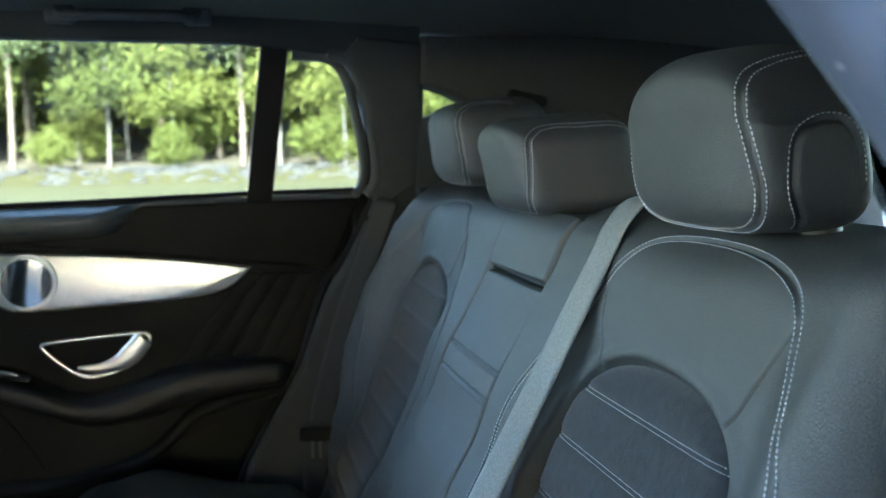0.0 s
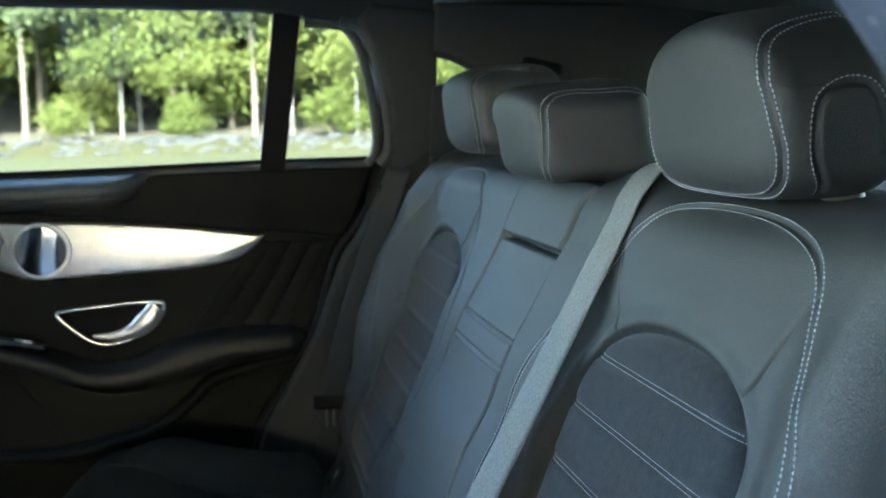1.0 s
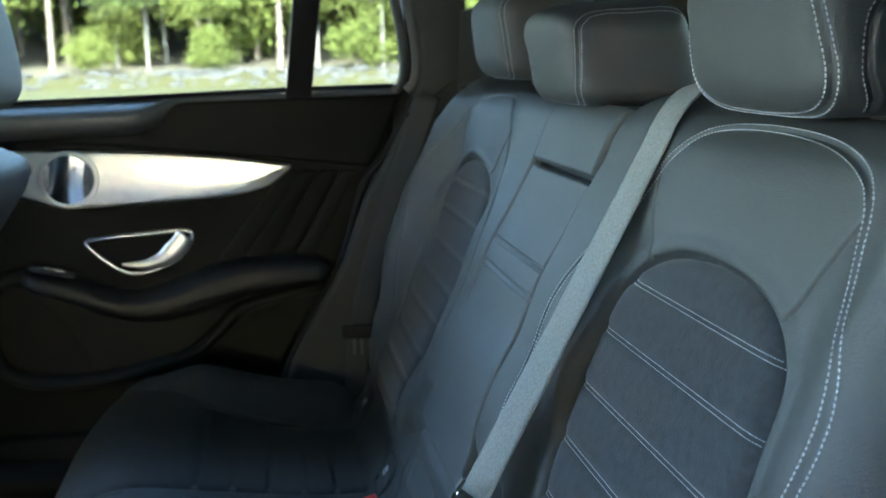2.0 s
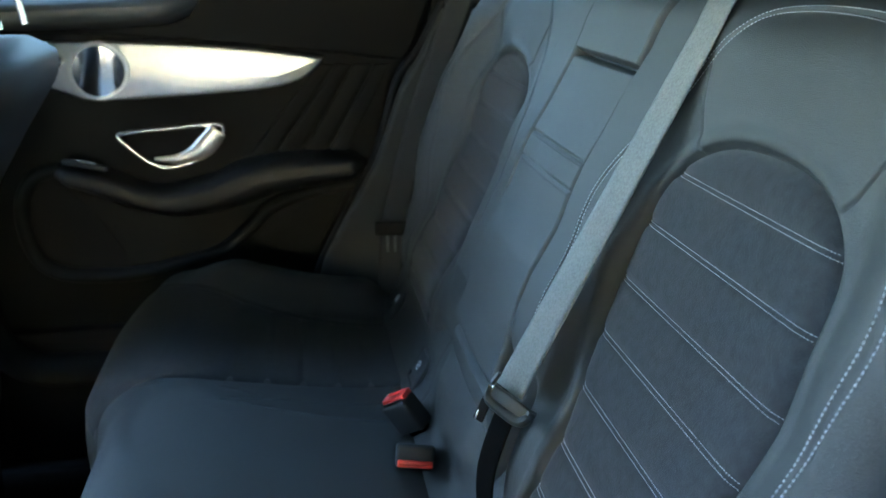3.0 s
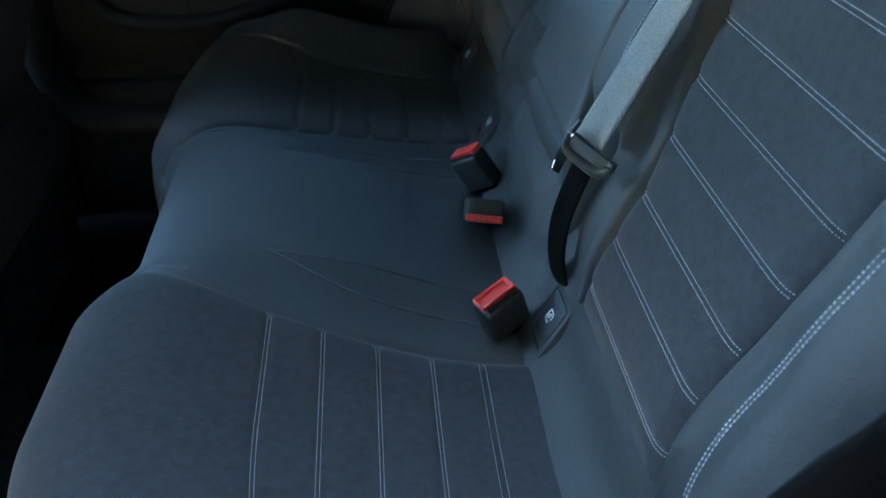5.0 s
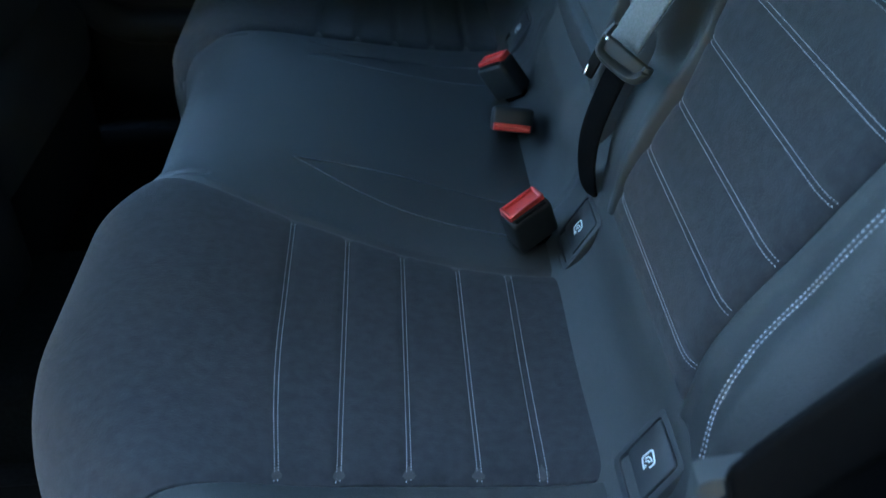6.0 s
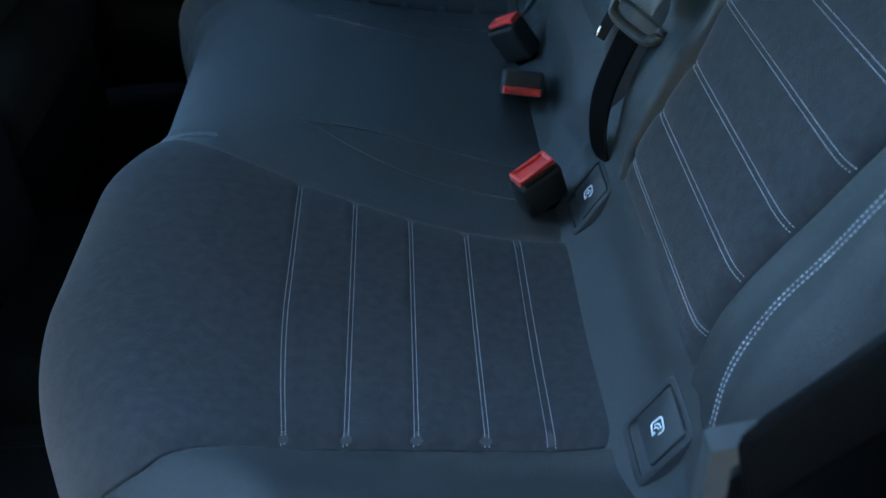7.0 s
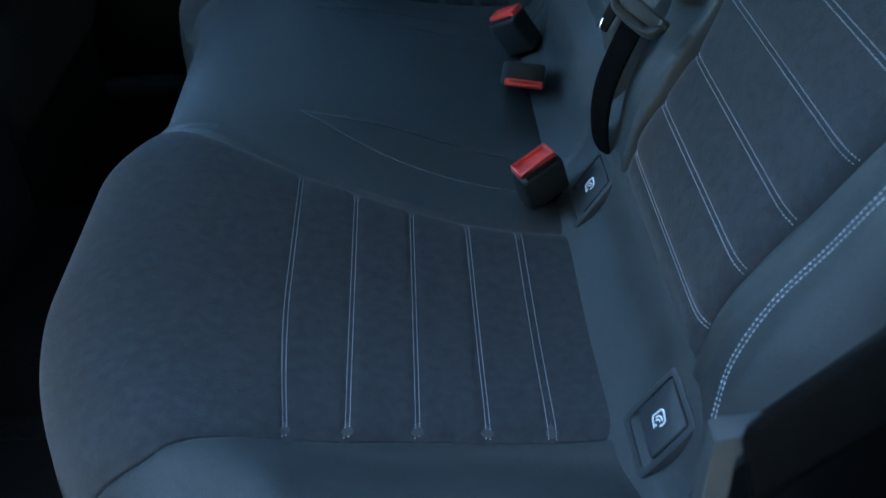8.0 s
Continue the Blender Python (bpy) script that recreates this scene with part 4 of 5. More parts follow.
# chrome pull
loop = spline([(-0.462, 0.908), (-0.440, 0.914), (-0.373, 0.919), (-0.300, 0.922), (-0.281, 0.914), (-0.297, 0.884), (-0.338, 0.857), (-0.382, 0.849), (-0.410, 0.858), (-0.444, 0.886)], 8, True)
pull = part("pull_bezel", tube([(x, 0.722, z) for x, z in loop], 0.0048, 10, True), CHROME, door, "satin chrome bezel")
# flat plate; the hollow's shade is put into its black colour
part("pull_shade_plate", slab([tuple(p) for p in loop], 0.7262, 0.731, 0), RUBBER, pull, "flat black plate for the shaded recess")
lever = spline([(-0.292, 0.912), (-0.306, 0.893), (-0.330, 0.873), (-0.362, 0.864), (-0.400, 0.866)], 8)
wide = np.interp(np.linspace(0, 1, len(lever)), [0, 0.35, 0.7, 1], [0.017, 0.019, 0.010, 0.003])
part("pull_lever", tube([(x - 0.004 * k / len(lever), 0.719, z) for k, (x, z) in enumerate(lever)], wide, 14, flat=0.35), ALU, pull, "polished pull lever")
# diagonal ribs behind the pull
rib_tops, rib_feet = [-0.112, -0.080, -0.050, -0.012, 0.022], [-0.250, -0.201, -0.153, -0.107, -0.068]
for k in range(4):
    a, b, c, d = rib_tops[k], rib_tops[k + 1], rib_feet[k], rib_feet[k + 1]
    part("rib", slab([(c + 0.002, 0.853), (a + 0.002, 1.022 - 0.3 * max(0, a + 0.1) * 0.2), (b - 0.003, 1.018), (d - 0.003, 0.857)], 0.720 - 0.0018 * (k % 2), 0.731, 0.003), PANEL if k == 3 else SOFT_TRIM, door)


PADDED = material("padded_black_trim", (0.009, 0.010, 0.010), rough=0.45, spec=0.35, tone=0.1, grain=0.35, grain_scale=620, kind="voronoi")


def door_armrest():
    xs = np.linspace(-0.575, -0.036, 90)
    zt = np.interp(xs, *np.array(spline([(-0.575, 0.868), (-0.540, 0.866), (-0.471, 0.848), (-0.430, 0.827), (-0.379, 0.820), (-0.310, 0.834), (-0.255, 0.857), (-0.180, 0.869), (-0.081, 0.867), (-0.036, 0.860)], 8)).T)
    zl = np.interp(xs, *np.array(spline([(-0.575, 0.838), (-0.495, 0.806), (-0.413, 0.772), (-0.346, 0.763), (-0.266, 0.775), (-0.185, 0.796), (-0.084, 0.812), (-0.036, 0.818)], 8)).T)
    ends = np.clip(np.minimum(xs + 0.580, -0.030 - xs) / 0.030, 0, 1) ** 0.5
    ang = np.linspace(0, math.pi, 17)
    sp = lambda a, e: np.sign(a) * np.abs(a) ** e
    y = 0.731 - 0.060 * ends[:, None] * np.abs(np.sin(ang))[None] ** 0.7
    z = ((zt + zl) / 2)[:, None] + ((zt - zl) / 2)[:, None] * sp(np.cos(ang), 0.7)[None] * ends[:, None]
    front = np.stack([np.broadcast_to(xs[:, None], y.shape), y, z], -1)
    back = front.copy()
    back[..., 1] = 0.733
    v, f = closed_sheet(front, back)
    return mesh_ob("armrest", v, f, PADDED, door, "padded black armrest")


door_armrest()
switch = part("window_switch_panel", placed(rounded_box((0.075, 0.030, 0.010), 0.004), pose(-0.515, 0.692, 0.866, -8, 13, 0)), PLASTIC, door)
part("window_switch", placed(rounded_box((0.032, 0.014, 0.007), 0.003), pose(-0.510, 0.686, 0.872, -8, 13, 0)), CHROME, switch)
# map pocket with its lip, and the lower panel
lip = spline([(-0.560, 0.856), (-0.606, 0.846), (-0.634, 0.80), (-0.634, 0.735), (-0.612, 0.685), (-0.560, 0.662), (-0.455, 0.658), (-0.366, 0.674), (-0.300, 0.692), (-0.245, 0.735), (-0.206, 0.770), (-0.14, 0.792), (-0.05, 0.806)], 8)
part("pocket_lip", tube([(x, 0.712 + 0.010 * (k / len(lip)), z) for k, (x, z) in enumerate(lip)], 0.0135, 12, flat=1.3), PANEL, door)
# no hollow here: a black plate paints the shade inside the map pocket
part("pocket_shade_plate", slab([tuple(p) for p in spline([(-0.592, 0.836), (-0.622, 0.790), (-0.620, 0.735), (-0.598, 0.690), (-0.540, 0.672), (-0.470, 0.674), (-0.505, 0.750), (-0.548, 0.805)], 6, True)], 0.7245, 0.73, 0), RUBBER, door, "flat black plate for the shaded map pocket")
part("lower_panel", slab([(-0.150, 0.800), (-0.235, 0.752), (-0.295, 0.700), (-0.366, 0.682), (-0.366, 0.640), (-0.150, 0.635), (-0.128, 0.680), (-0.080, 0.770), (-0.062, 0.806)], 0.7215, 0.730, 0.004), PANEL, door)

# window: glass, bar, seals
window = thing("window_1", (-0.2, 0.70, 1.16), "rear side window of clear glass with a dark divider", "car window", "structure")
part("pane", lean_in(slab([(-0.70, 1.146), (-0.103, 1.160), (-0.074, 1.440), (-0.70, 1.455)], 0.722, 0.726, 0)), GLASS, window, smooth=False).visible_shadow = False
part("quarter_pane", lean_in(slab([(-0.060, 1.160), *[tuple(p) for p in spline([(0.092, 1.165), (0.103, 1.200), (0.098, 1.255), (0.088, 1.305), (0.074, 1.355), (0.052, 1.396)], 5)], (-0.028, 1.412)], 0.722, 0.726, 0)), GLASS, window, smooth=False).visible_shadow = False
part("divider", lean_in(slab([(-0.103, 1.150), (-0.058, 1.150), (-0.024, 1.420), (-0.071, 1.420)], 0.706, 0.735, 0.005)), RUBBER, window)
rear_seal = spline([(-0.02, 1.402), (0.030, 1.399), (0.056, 1.388), (0.077, 1.355), (0.091, 1.305), (0.102, 1.255), (0.108, 1.204), (0.103, 1.172), (0.090, 1.158)], 8)
part("rear_seal", lean_in(tube([(x, 0.712, z) for x, z in rear_seal], 0.0090, 10)), SEAL, window)
part("sill_seal", tube([(-0.70, 0.712, 1.152), (-0.4, 0.712, 1.157), (-0.10, 0.712, 1.165), (0.09, 0.712, 1.167)], 0.0045, 8), RUBBER, window)

c_pillar = thing("pillar_trim", (0.15, 0.66, 1.10), "grey moulded trim over the far rear pillar", "pillar trim", "structure")
part("upper_cover", lean_in(slab([*[tuple(p) for p in spline([(0.066, 1.402), (0.098, 1.345), (0.119, 1.285), (0.130, 1.220), (0.128, 1.165), (0.110, 1.118)], 6)], (0.200, 1.105), (0.214, 1.180), (0.206, 1.420), (0.090, 1.430)], 0.680, 0.73, 0.012, 3)), PILLAR_CLOTH, c_pillar)
part("front_cap", lean_in(tube([(x + 0.020, 0.694, z) for x, z in rear_seal[6:]], 0.0095, 10)), SEAL, c_pillar)
part("lower_cover", slab([(0.108, 1.112), (0.066, 1.035), (0.028, 0.975), (-0.018, 0.850), (-0.072, 0.757), (-0.118, 0.673), (-0.150, 0.560), (0.20, 0.560), (0.26, 1.112)], 0.672, 0.74, 0.010, 3), GREY_TRIM, c_pillar)
part("body_seal", tube([(x + 0.013, 0.700, z - 0.004) for x, z in spline([(0.112, 1.150), *REAR_EDGE[1:], (-0.165, 0.60), (-0.23, 0.525)], 6)], 0.0085, 10), RUBBER, c_pillar)

rocker = thing("door_sill", (-0.4, 0.70, 0.5), "dark grey curved door sill trim", "sill", "structure")
part("sill_cover", tube([(x, 0.690, z) for x, z in spline([(-0.735, 0.95), (-0.735, 0.70), (-0.715, 0.570), (-0.655, 0.505), (-0.56, 0.490), (-0.30, 0.488), (0.05, 0.488)], 8)], 0.030, 14, flat=1.2), PANEL, rocker)
part("sill_wall", slab([(-0.74, 0.30), (0.10, 0.30), (0.10, 0.56), (-0.74, 0.56)], 0.705, 0.80, 0.01), RUBBER, rocker)
b_pillar = thing("pillar_trim", (-0.74, 0.70, 0.5), "dark trim over the far middle pillar", "pillar trim", "structure")
part("cover", lean_in(slab([(-0.86, 0.30), (-0.715, 0.30), (-0.690, 1.16), (-0.660, 1.45), (-0.78, 1.45)], 0.690, 0.78, 0.015, 3)), PANEL, b_pillar)

skin = thing("wall_far_side", (-0.3, 0.86, 0.3), "outer body side behind the far door trim", "car body", "structure")
part("body_side", slab([(-1.9, 0.20), (1.3, 0.20), (1.25, 1.13), (-1.9, 1.10)], 0.79, 0.88, 0.02), PAINT, skin)
part("corner_filler", lean_in(slab([(0.085, 1.02), (0.20, 1.02), (0.21, 1.43), (0.060, 1.43), (0.086, 1.36), (0.104, 1.305), (0.114, 1.24), (0.118, 1.20), (0.112, 1.17), (0.094, 1.145)], 0.716, 0.79, 0)), RUBBER, skin)
part("aperture_liner", slab([(-0.24, 0.50), (0.28, 0.50), (0.28, 1.13), (0.02, 1.13), (-0.10, 0.85)], 0.738, 0.79, 0), RUBBER, skin)
part("floor_liner", slab([(-0.95, 0.20), (0.30, 0.20), (0.30, 0.62), (-0.95, 0.62)], 0.735, 0.79, 0), RUBBER, skin)

# cargo side, quarter windows, tailgate
for sign in (1, -1):
    cargo = thing("wall_cargo", (0.6, sign * 0.7, 0.6), "dark carpeted side wall of the boot", "side wall", "structure")
    bm = slab([(0.20, 0.40), (1.25, 0.40), (1.15, 1.168), (0.20, 1.168)], 0.64, 0.74, 0.01)
    bm2 = lean_in(slab([(0.50, 1.160), (1.03, 1.160), (0.93, 1.43), (0.20, 1.43), (0.20, 1.352), (0.256, 1.334), (0.40, 1.262)], 0.66, 0.74, 0.01))
    bm3 = lean_in(slab([(-1.15, 1.434), (-0.10, 1.420), (0.02, 1.404), (0.20, 1.390), (0.20, 1.47), (-1.15, 1.47)], 0.69, 0.74, 0.005))
    bm4 = lean_in(slab([(0.20, 1.150), (0.52, 1.150), (0.40, 1.268), (0.30, 1.318), (0.20, 1.292)], 0.670, 0.72, 0.006))
    glass = lean_in(slab([(0.20, 1.280), (0.31, 1.310), (0.20, 1.36)], 0.722, 0.726, 0))
    for b in (bm, bm2, bm3, bm4, glass):
        if sign < 0:
            placed(b, Matrix.Diagonal((1, -1, 1, 1)))
    part("side_cover", bm, PLASTIC, cargo)
    part("rear_pillar_cover", bm2, PILLAR_CLOTH, cargo)
    part("roof_rail", bm3, PILLAR_CLOTH, cargo)
    part("quarter_cover", bm4, GREY_TRIM, cargo)
    part("quarter_glass", glass, GLASS, cargo, smooth=False).visible_shadow = False
tail = thing("wall_tailgate", (1.2, 0, 0.6), "dark tailgate trim with rear window", "tailgate", "structure")
part("lower_trim", placed(rounded_box((0.08, 1.40, 0.60), 0.02), pose(1.20, 0, 0.72)), PLASTIC, tail)
part("upper_rail", placed(rounded_box((0.08, 1.30, 0.06), 0.02), pose(0.97, 0, 1.42)), PANEL, tail)
part("rear_glass", placed(rounded_box((0.005, 1.24, 0.44), 0.001, 1), pose(1.075, 0, 1.21, 0, -29, 0)), GLASS, tail, smooth=False).visible_shadow = False
hook = thing("coat_hook", (0.39, 0.60, 1.325), "small dark plastic hook on the rear pillar", "hook")
part("hook_body", placed(rounded_box((0.075, 0.025, 0.020), 0.008), pose(0.392, 0.612, 1.325, 0, 12, 0)), RUBBER, hook)
cover = thing("boot_floor", (0.7, 0, 0.62), "black carpet boot floor behind the bench", "boot floor", "structure")
part("carpet", placed(rounded_box((0.95, 1.36, 0.04), 0.01), pose(0.76, 0, 0.66)), CARPET, cover)
back_shell = thing("bench_back_shell", (0.2, 0, 0.6), "black carpeted back of the rear bench", "seat back", "structure")
part("shell", placed(rounded_box((0.03, 1.20, 0.56), 0.01), pose(0.235, 0, 0.86, 0, 23, 0)), CARPET, back_shell)


# ---------------------------------------------------------------- roof
def headliner():
    xs, ys = np.linspace(-1.08, 1.05, 60), np.linspace(-0.66, 0.66, 50)
    X, Y = np.meshgrid(xs, ys, indexing="ij")
    Z = 1.485 - 0.022 * np.abs(Y / 0.6) ** 3.5 - 0.035 * np.clip((X + 0.3) / 0.6, 0, None) ** 1.6 * 0.6 - 0.03 * np.clip(-(X + 0.9) / 0.6, 0, None) ** 2
    low = np.stack([X, Y, Z], -1)
    v, f = closed_sheet(low, low + np.array([0, 0, 0.06]))
    return tagged(mesh_ob("ceiling", v, f, HEADLINER), "dark grey cloth headliner", "ceiling", "", "structure")


headliner()
grab = thing("grab_handle", (-0.27, 0.57, 1.46), "dark grey folding grab handle under the headliner", "grab handle")
part("handle_bar", tube(spline([(-0.385, 0.572, 1.468), (-0.372, 0.560, 1.452), (-0.34, 0.552, 1.452), (-0.27, 0.550, 1.452), (-0.205, 0.552, 1.452), (-0.178, 0.560, 1.452), (-0.165, 0.572, 1.468)], 8), 0.0085, 12, flat=1.3), ANCHOR, grab)
for x in (-0.378, -0.172):
    part("hinge_cover", placed(rounded_box((0.044, 0.026, 0.030), 0.007), pose(x, 0.570, 1.455)), ANCHOR, grab)

# near rear pillar of the bodywork, beside the open door
near = thing("pillar_body", (0.15, -0.70, 1.1), "grey-blue painted rear door frame with black seal", "car body", "structure")
curve = spline([(-0.20, -0.655, 1.425), (-0.06, -0.690, 1.385), (0.005, -0.712, 1.318), (0.043, -0.722, 1.272), (0.085, -0.727, 1.216), (0.104, -0.732, 1.17), (0.096, -0.735, 1.10), (0.05, -0.735, 0.98), (-0.02, -0.735, 0.82), (-0.12, -0.735, 0.66), (-0.24, -0.735, 0.50)], 8)
part("painted_flange", tube(curve + np.array([0.021, -0.004, 0.008]), 0.024, 16), PAINT, near, "grey-blue painted flange")
part("door_seal", tube(curve + np.array([0.040, -0.026, 0.016]), 0.0050, 10), RUBBER, near)
part("outer_panel", tube(curve + np.array([0.075, -0.030, 0.022]), 0.034, 16), PAINT, near)
part("side_cover", placed(slab([(0.130, 0.50), (0.26, 0.50), (0.30, 1.12), (0.135, 1.12), (0.06, 0.90), (0.0, 0.74)], 0.700, 0.735, 0.01), Matrix.Diagonal((1, -1, 1, 1))), PLASTIC, near)
part("seat_side_shield", placed(slab([(-0.045, 0.50), (0.16, 0.50), (0.16, 0.90), (0.075, 0.905), (0.030, 0.869), (-0.019, 0.812), (-0.035, 0.788)], 0.640, 0.660, 0.006, 3), Matrix.Diagonal((1, -1, 1, 1))), RUBBER, near, "black plastic shield beside the seat")
# far trim mirrored, out of view; added to block sun through the quarter window
part("inner_cover", placed(lean_in(slab([*[tuple(p) for p in spline([(0.066, 1.402), (0.098, 1.345), (0.119, 1.285), (0.130, 1.220), (0.128, 1.165), (0.110, 1.118)], 6)], (0.30, 1.105), (0.30, 1.43), (0.090, 1.430)], 0.690, 0.73, 0.012, 3)), Matrix.Diagonal((1, -1, 1, 1))), GREY_TRIM, near)
swung = thing("door_2", (-0.86, -1.2, 0.4), "dark trim of the open near rear door", "car door", "structure")
part("trim", placed(rounded_box((0.09, 0.92, 0.80), 0.03), pose(-1.05, -1.22, 0.75, 0, 0, -20)), SOFT_TRIM, swung)
part("window_frame", tube(spline([(-0.90, -0.80, 1.12), (-0.91, -0.84, 1.36), (-0.96, -0.98, 1.42), (-1.11, -1.40, 1.40), (-1.19, -1.60, 1.28), (-1.21, -1.65, 1.12)], 6), 0.018, 10), RUBBER, swung)
near_top = thing("roof_rail", (-0.8, -0.66, 1.43), "grey-blue painted roof edge over the open door", "car body", "structure")
part("rail", tube([(-1.95, -0.66, 1.00), (-1.12, -0.655, 1.42), (-1.0, -0.655, 1.435), (-0.2, -0.655, 1.435), (0.1, -0.655, 1.425), (0.9, -0.655, 1.40)], 0.030, 12), PAINT, near_top)
near_sill = thing("door_sill", (-0.3, -0.70, 0.45), "dark door sill trim at the open door", "sill", "structure")
part("sill_cover", placed(rounded_box((0.95, 0.14, 0.20), 0.03), pose(-0.28, -0.70, 0.38)), PLASTIC, near_sill)

# ---------------------------------------------------------------- floor and front of the cabin
floor = thing("floor", (-0.6, 0, 0.28), "black carpeted cabin floor with raised tunnel", "floor", "structure")
part("carpet", placed(rounded_box((2.4, 1.44, 0.04), 0.01), pose(-0.72, 0, 0.28)), CARPET, floor)
part("tunnel", placed(rounded_box((1.5, 0.30, 0.14), 0.04), pose(-1.12, 0, 0.34)), CARPET, floor)
part("seat_riser", placed(rounded_box((0.30, 1.36, 0.28), 0.04), pose(-0.20, 0, 0.42)), CARPET, floor)
for sign in (-1, 1):
    mat = thing("floor_mat", (-0.65, sign * 0.42, 0.30), "black ribbed floor mat in the rear footwell", "floor mat", group="floor mats")
    part("mat", placed(rounded_box((0.40, 0.46, 0.012), 0.005), pose(-0.66, sign * 0.42, 0.307)), RUBBER, mat)
console = thing("center_console", (-0.95, 0, 0.4), "black console between the front seats", "console")
part("body", placed(rounded_box((0.66, 0.24, 0.36), 0.04), pose(-0.98, 0, 0.50)), PLASTIC, console)
front = thing("wall_front", (-1.85, 0, 0.7), "dark front end of the cabin below the windscreen", "front wall", "structure")
part("dash", placed(rounded_box((0.30, 1.44, 0.66), 0.08), pose(-1.86, 0, 0.66)), PLASTIC, front)
for sign in (-1, 1):
    side = thing("wall_front_door", (-1.25, sign * 0.75, 0.7), "dark front door trim below its window", "car door", "structure")
    part("trim", placed(rounded_box((1.02, 0.06, 0.86), 0.02), pose(-1.26, sign * 0.75, 0.72)), SOFT_TRIM, side)


def front_seat():
    seat = thing("front_seat", (-0.75, 0.37, 0.5), "blue-black leather front seat seen from behind", "car seat")
    zs = np.linspace(0.42, 1.105, 60)
    ys = np.linspace(-1, 1, 40)
    Z, U = np.meshgrid(zs, ys, indexing="ij")
    half = np.interp(Z, [0.42, 0.70, 0.95, 1.06, 1.09, 1.105], [0.24, 0.25, 0.215, 0.175, 0.13, 0.06])
    xr = np.interp(Z, [0.42, 0.60, 0.83, 0.96, 1.04, 1.08, 1.105], [-0.74, -0.715, -0.630, -0.545, -0.486, -0.474, -0.500])
    r = np.clip(1 - np.abs(U) ** 5, 0, 1)
    rear = np.stack([xr - 0.07 * (1 - r), 0.375 + half * U, Z], -1)
    fr = np.stack([xr - 0.10 - 0.045 * (1 - np.abs(U) ** 3), 0.375 + half * U, Z], -1)
    v, f = closed_sheet(rear, fr)
    mesh_ob("backrest", v, f, LEATHER, seat)
    part("cushion", placed(rounded_box((0.52, 0.50, 0.16), 0.06, 4), pose(-0.93, 0.375, 0.55, 0, 8, 0)), LEATHER, seat)
    part("base", placed(rounded_box((0.46, 0.42, 0.22), 0.03), pose(-0.92, 0.375, 0.40)), PLASTIC, seat)
    return seat


first_seat = front_seat()
# near front seat, out of view; added to hold back light from the front
copy_thing(first_seat, Matrix.Translation((-0.80, -0.375, 0.5)))
headrest((-0.548, 0.375, 1.245), (0.062, 0.135, 0.092), "blue-black leather headrest of the front seat", [(0.31, 90), (0.30, 40), (0.30, -30), (0.33, -50), (0.42, -50), (0.45, -30), (0.45, 40), (0.44, 90)], stitch=False, lean=-0.1, grouping="front headrests")

# ---------------------------------------------------------------- outside
def land():
    xs = np.concatenate([[-3000, -600], np.linspace(-140, 140, 60), [600, 3000]])
    ys = np.concatenate([[-3000, -600, -150], np.linspace(-90, 150, 70), [600, 3000]])
    X, Y = np.meshgrid(xs, ys, indexing="ij")
    Z = 0.8 * smooth01(Y, 60, 64) + 7.0 * smooth01(Y, 65, 105) + 0.05 * np.sin(X * 0.35) * np.sin(Y * 0.27)
    Z = np.where(np.hypot(X, Y) < 8, 0.0, Z)
    v = np.stack([X, Y, Z], -1).reshape(-1, 3)
    return tagged(mesh_ob("ground", v, grid_faces(len(xs), len(ys)), GROUND), "yellow-green grass and pale sandy ground", "ground", "", "structure")


land()


def bank():
    rng = np.random.default_rng(5)
    verts, faces = [], []
    bm = bmesh.new()
    bmesh.ops.create_icosphere(bm, subdivisions=1, radius=1)
    v0 = np.array([v.co for v in bm.verts])
    f0 = np.array([[v.index for v in f.verts] for f in bm.faces])
    bm.free()
    for _ in range(900):
        p = np.array([rng.uniform(-45, 60), rng.uniform(59.5, 64.5), 0])
        p[2] = 0.8 * smooth01(p[1], 60, 64) + 0.05
        r = rng.uniform(0.12, 0.45) * np.array([1.3, 1, 0.6])
        base = len(verts)
        verts += (p + v0 * r * rng.uniform(0.8, 1.2, v0.shape)).tolist()
        faces += (f0 + base).tolist()
    ob = tagged(mesh_ob("bank_stones", verts, faces, STONE, smooth=False), "pale stones along the far bank", "stones", "", "stuff")
    return ob


bank()


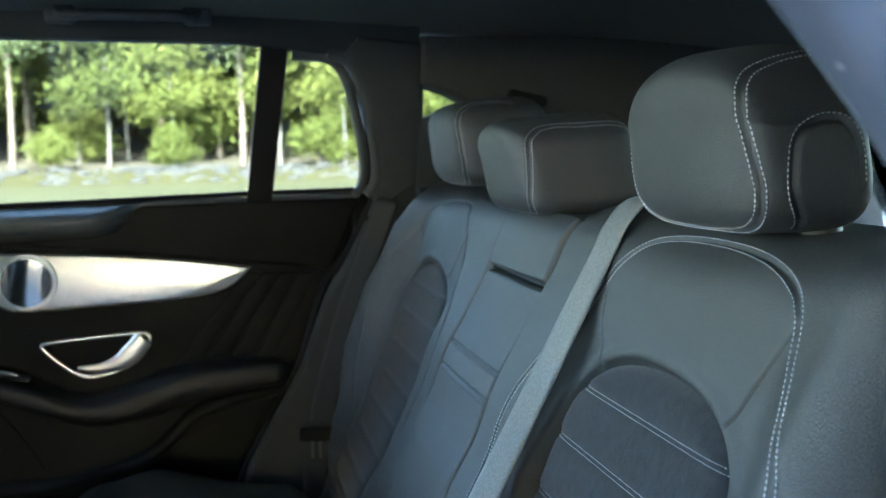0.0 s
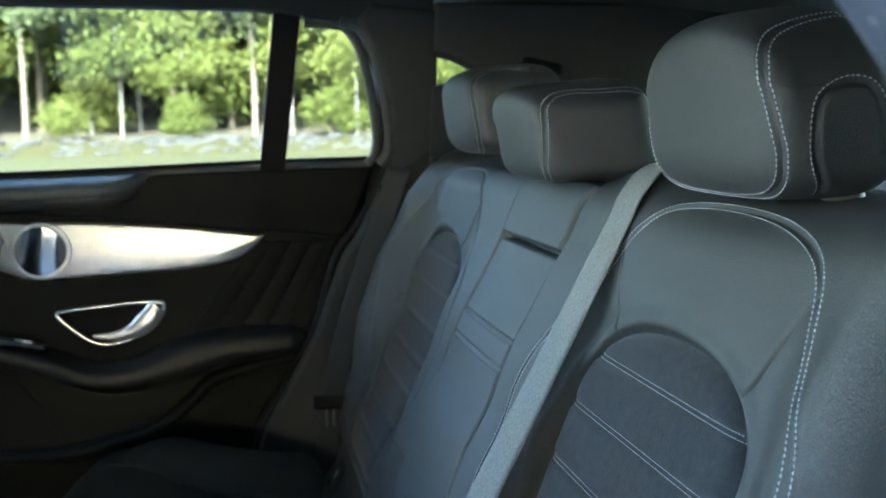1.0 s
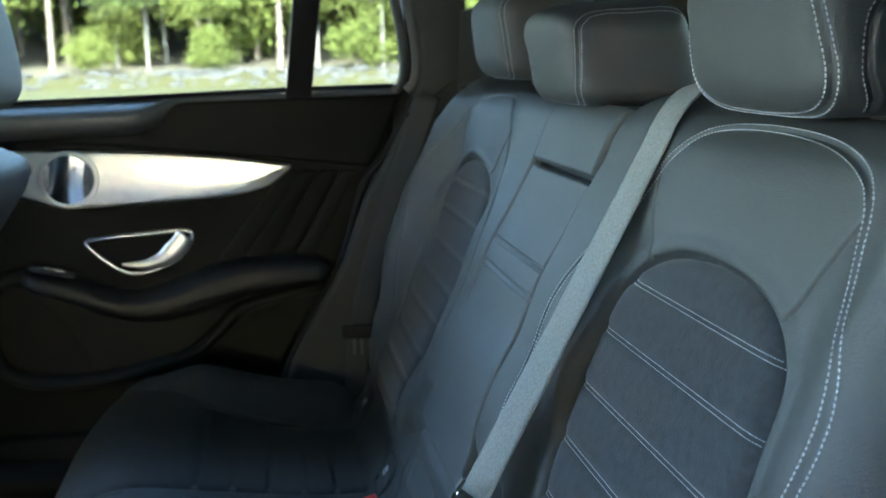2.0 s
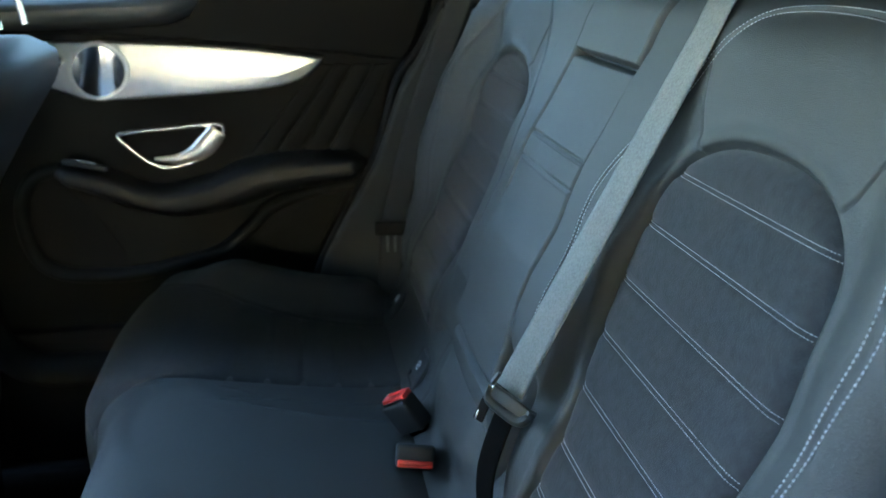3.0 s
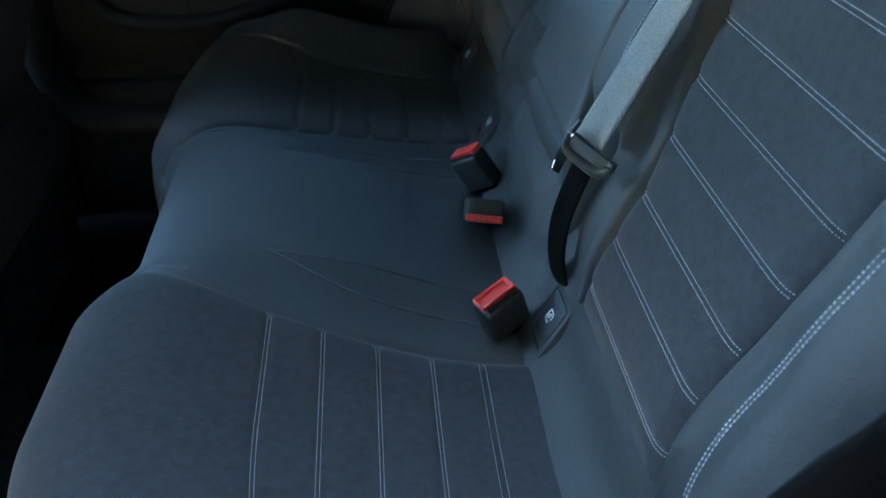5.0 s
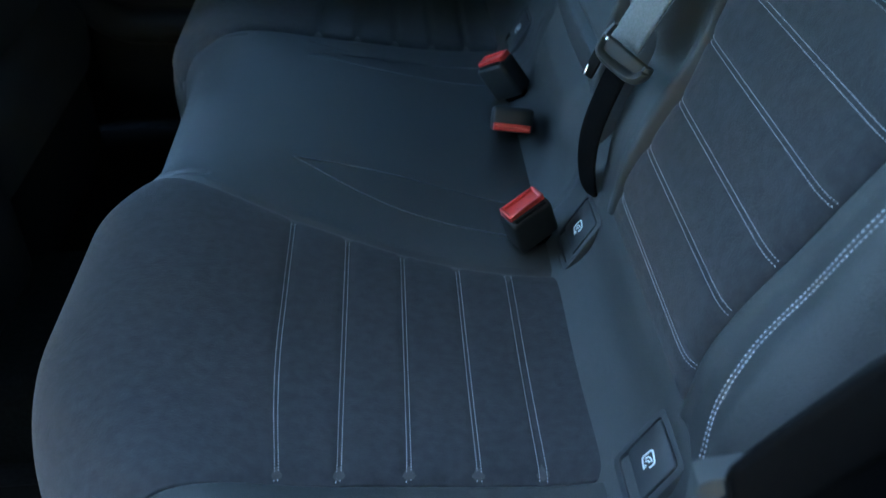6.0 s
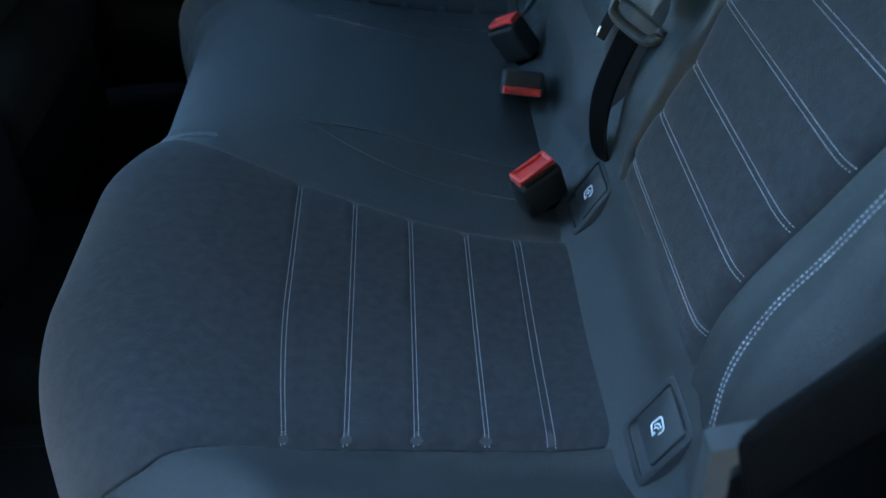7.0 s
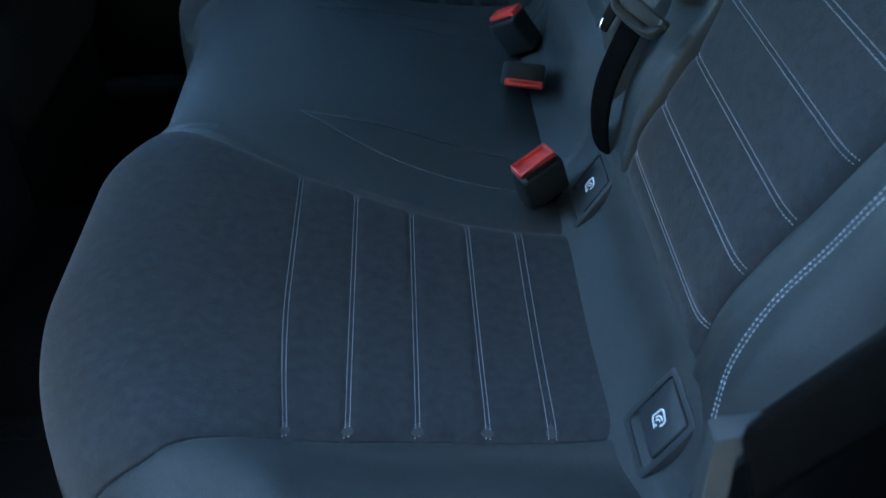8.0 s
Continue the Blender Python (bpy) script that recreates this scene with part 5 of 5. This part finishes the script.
def make_tree(kind, seed):
    rng = np.random.default_rng(seed)
    h = {"broad": 13.0, "pine": 17.0, "birch": 14.0, "bush": 3.2}[kind]
    tree = thing(("tree" if kind != "bush" else "bush"), (0, 0, 0), {"broad": "broad-leaved tree with bright green crown on the far bank, reused unseen as near shade", "pine": "tall pine with bare lower trunk on the far bank, reused unseen in the near wood", "birch": "slender birch with pale trunk on the far bank, reused unseen as near shade", "bush": "low green bush at the edge of the wood"}[kind], "bush" if kind == "bush" else "tree", group="bushes" if kind == "bush" else "trees on the bank")
    k = np.linspace(0, 1, 14)
    bend = rng.normal(0, 0.25, 2)
    trunk = np.stack([bend[0] * k**2 + 0.1 * np.sin(5 * k), bend[1] * k**2, h * 0.92 * k], -1)
    r0 = {"broad": 0.20, "pine": 0.22, "birch": 0.12, "bush": 0.06}[kind]
    bm = tube(trunk, r0 * (1 - 0.85 * k), 8)
    tips = []
    for _ in range({"broad": 14, "pine": 17, "birch": 15, "bush": 8}[kind]):
        t0 = rng.uniform({"broad": 0.24, "pine": 0.45, "birch": 0.28, "bush": 0.05}[kind], 0.95)
        a = rng.uniform(0, 2 * math.pi)
        ln = h * rng.uniform(0.14, 0.26) * (1.15 - t0) * {"broad": 1.5, "pine": 1.1, "birch": 1.1, "bush": 2.0}[kind]
        p0 = np.array([np.interp(t0, k, trunk[:, c]) for c in range(3)])
        p1 = p0 + ln * np.array([math.cos(a), math.sin(a), rng.uniform(0.15, 0.7)])
        line = np.linspace(p0, p1, 5) + np.array([0, 0, 0.05]) * np.sin(np.linspace(0, 3, 5))[:, None]
        limb = tube(line, np.linspace(0.35, 0.1, 5) * r0, 5)
        tmp = bpy.data.meshes.new("tmp")
        limb.to_mesh(tmp)
        limb.free()
        bm.from_mesh(tmp)
        bpy.data.meshes.remove(tmp)
        tips += [line[2], line[3], line[4]]
    part("trunk", bm, BIRCH if kind == "birch" else BARK, tree)
    tips.append(trunk[-1])
    verts, faces = [], []
    per = {"broad": 165, "pine": 125, "birch": 140, "bush": 120}[kind]
    size = {"broad": 0.23, "pine": 0.20, "birch": 0.18, "bush": 0.12}[kind]
    for tip in tips:
        spread = h * {"broad": 0.075, "pine": 0.055, "birch": 0.06, "bush": 0.16}[kind]
        for _ in range(per):
            c = tip + rng.normal(0, 1, 3) * spread * np.array([1, 1, 0.6])
            c[2] = max(c[2], 0.1)
            u = rng.normal(0, 1, 3)
            u /= np.linalg.norm(u)
            w = np.cross(u, rng.normal(0, 1, 3))
            w /= np.linalg.norm(w) + 1e-9
            s = size * rng.uniform(0.6, 1.4)
            b = len(verts)
            verts += [(c + u * s).tolist(), (c + w * s * 0.6).tolist(), (c - u * s).tolist(), (c - w * s * 0.6 + np.cross(u, w) * s * 0.2).tolist()]
            faces.append((b, b + 1, b + 2, b + 3))
    mesh_ob("crown", verts, faces, NEEDLES if kind == "pine" else LEAVES, tree, smooth=False)
    return tree


def wood():
    rng = np.random.default_rng(11)
    kinds = ["broad", "pine", "birch", "pine", "birch", "bush", "bush"]
    firsts = [make_tree(k, 20 + i) for i, k in enumerate(kinds)]
    spots = []
    for row, (y, step) in enumerate(((67, 4.2), (71, 3.4), (76, 3.2), (83, 3.6), (92, 4.0))):
        for x in np.arange(-34 - row * 3, 70, step):
            spots.append((x + rng.uniform(-1.6, 1.6), y + rng.uniform(-1.8, 1.8), rng.choice(5)))
    for x in np.arange(-30, 60, 9.0):
        spots.append((x + rng.uniform(-1, 1), 65 + rng.uniform(-0.8, 1.5), 5 + rng.choice(2)))
    for x in np.arange(-30, 60, 9.5):
        spots.append((x + rng.uniform(-1.5, 1.5), 72 + rng.uniform(-1.0, 1.5), 5 + rng.choice(2)))
    for y, step in ((81, 4.0), (93, 3.6)):
        for x in np.arange(-44, 74, step):
            spots.append((x + rng.uniform(-1.0, 1.0), y + rng.uniform(-1.5, 1.5), 5 + rng.choice(2)))
    # rows added out of view on the open-door side
    for y, step in ((-21, 4.0), (-26, 4.0)):
        for x in np.arange(-3, 40, step):
            spots.append((x + rng.uniform(-1.5, 1.5), y + rng.uniform(-1.5, 1.5), rng.choice(5)))
    # unseen tall trees added to block the sun, so the car stands in shade
    for x, y in ((-2.0, -12.6), (-5.0, -12.8), (1.0, -13.2), (-3.4, -15.8), (-0.4, -16.2), (2.8, -16.0), (-6.4, -16.0)):
        spots.append((x, y, 0))
    # more unseen rows, added to darken what shines in at the open door
    for y, x0, x1, step in ((-9.5, -19, 16, 4.6), (-18.5, -20, 18, 3.8), (-30, -30, 40, 3.8)):
        for x in np.arange(x0, x1, step):
            spots.append((x + rng.uniform(-1.0, 1.0), y + rng.uniform(-1.0, 1.0), int(rng.choice([0, 0, 2]))))
    used = set()
    for x, y, k in spots:
        z = float(0.8 * smooth01(y, 60, 64) + 7.0 * smooth01(y, 65, 105)) - 0.05
        m = Matrix.LocRotScale((x, y, z), Euler((0, 0, rng.uniform(0, 6.28))), None)
        s = rng.uniform(0.8, 1.25) * 1 * (1.7 if k > 4 and y > 68 else 1)
        if k not in used:
            firsts[k].matrix_basis = m
            used.add(k)
        else:
            firsts[k].scale = (1, 1, 1)
            t = copy_thing(firsts[k], m)
            t.scale = (s, s, s)


wood()
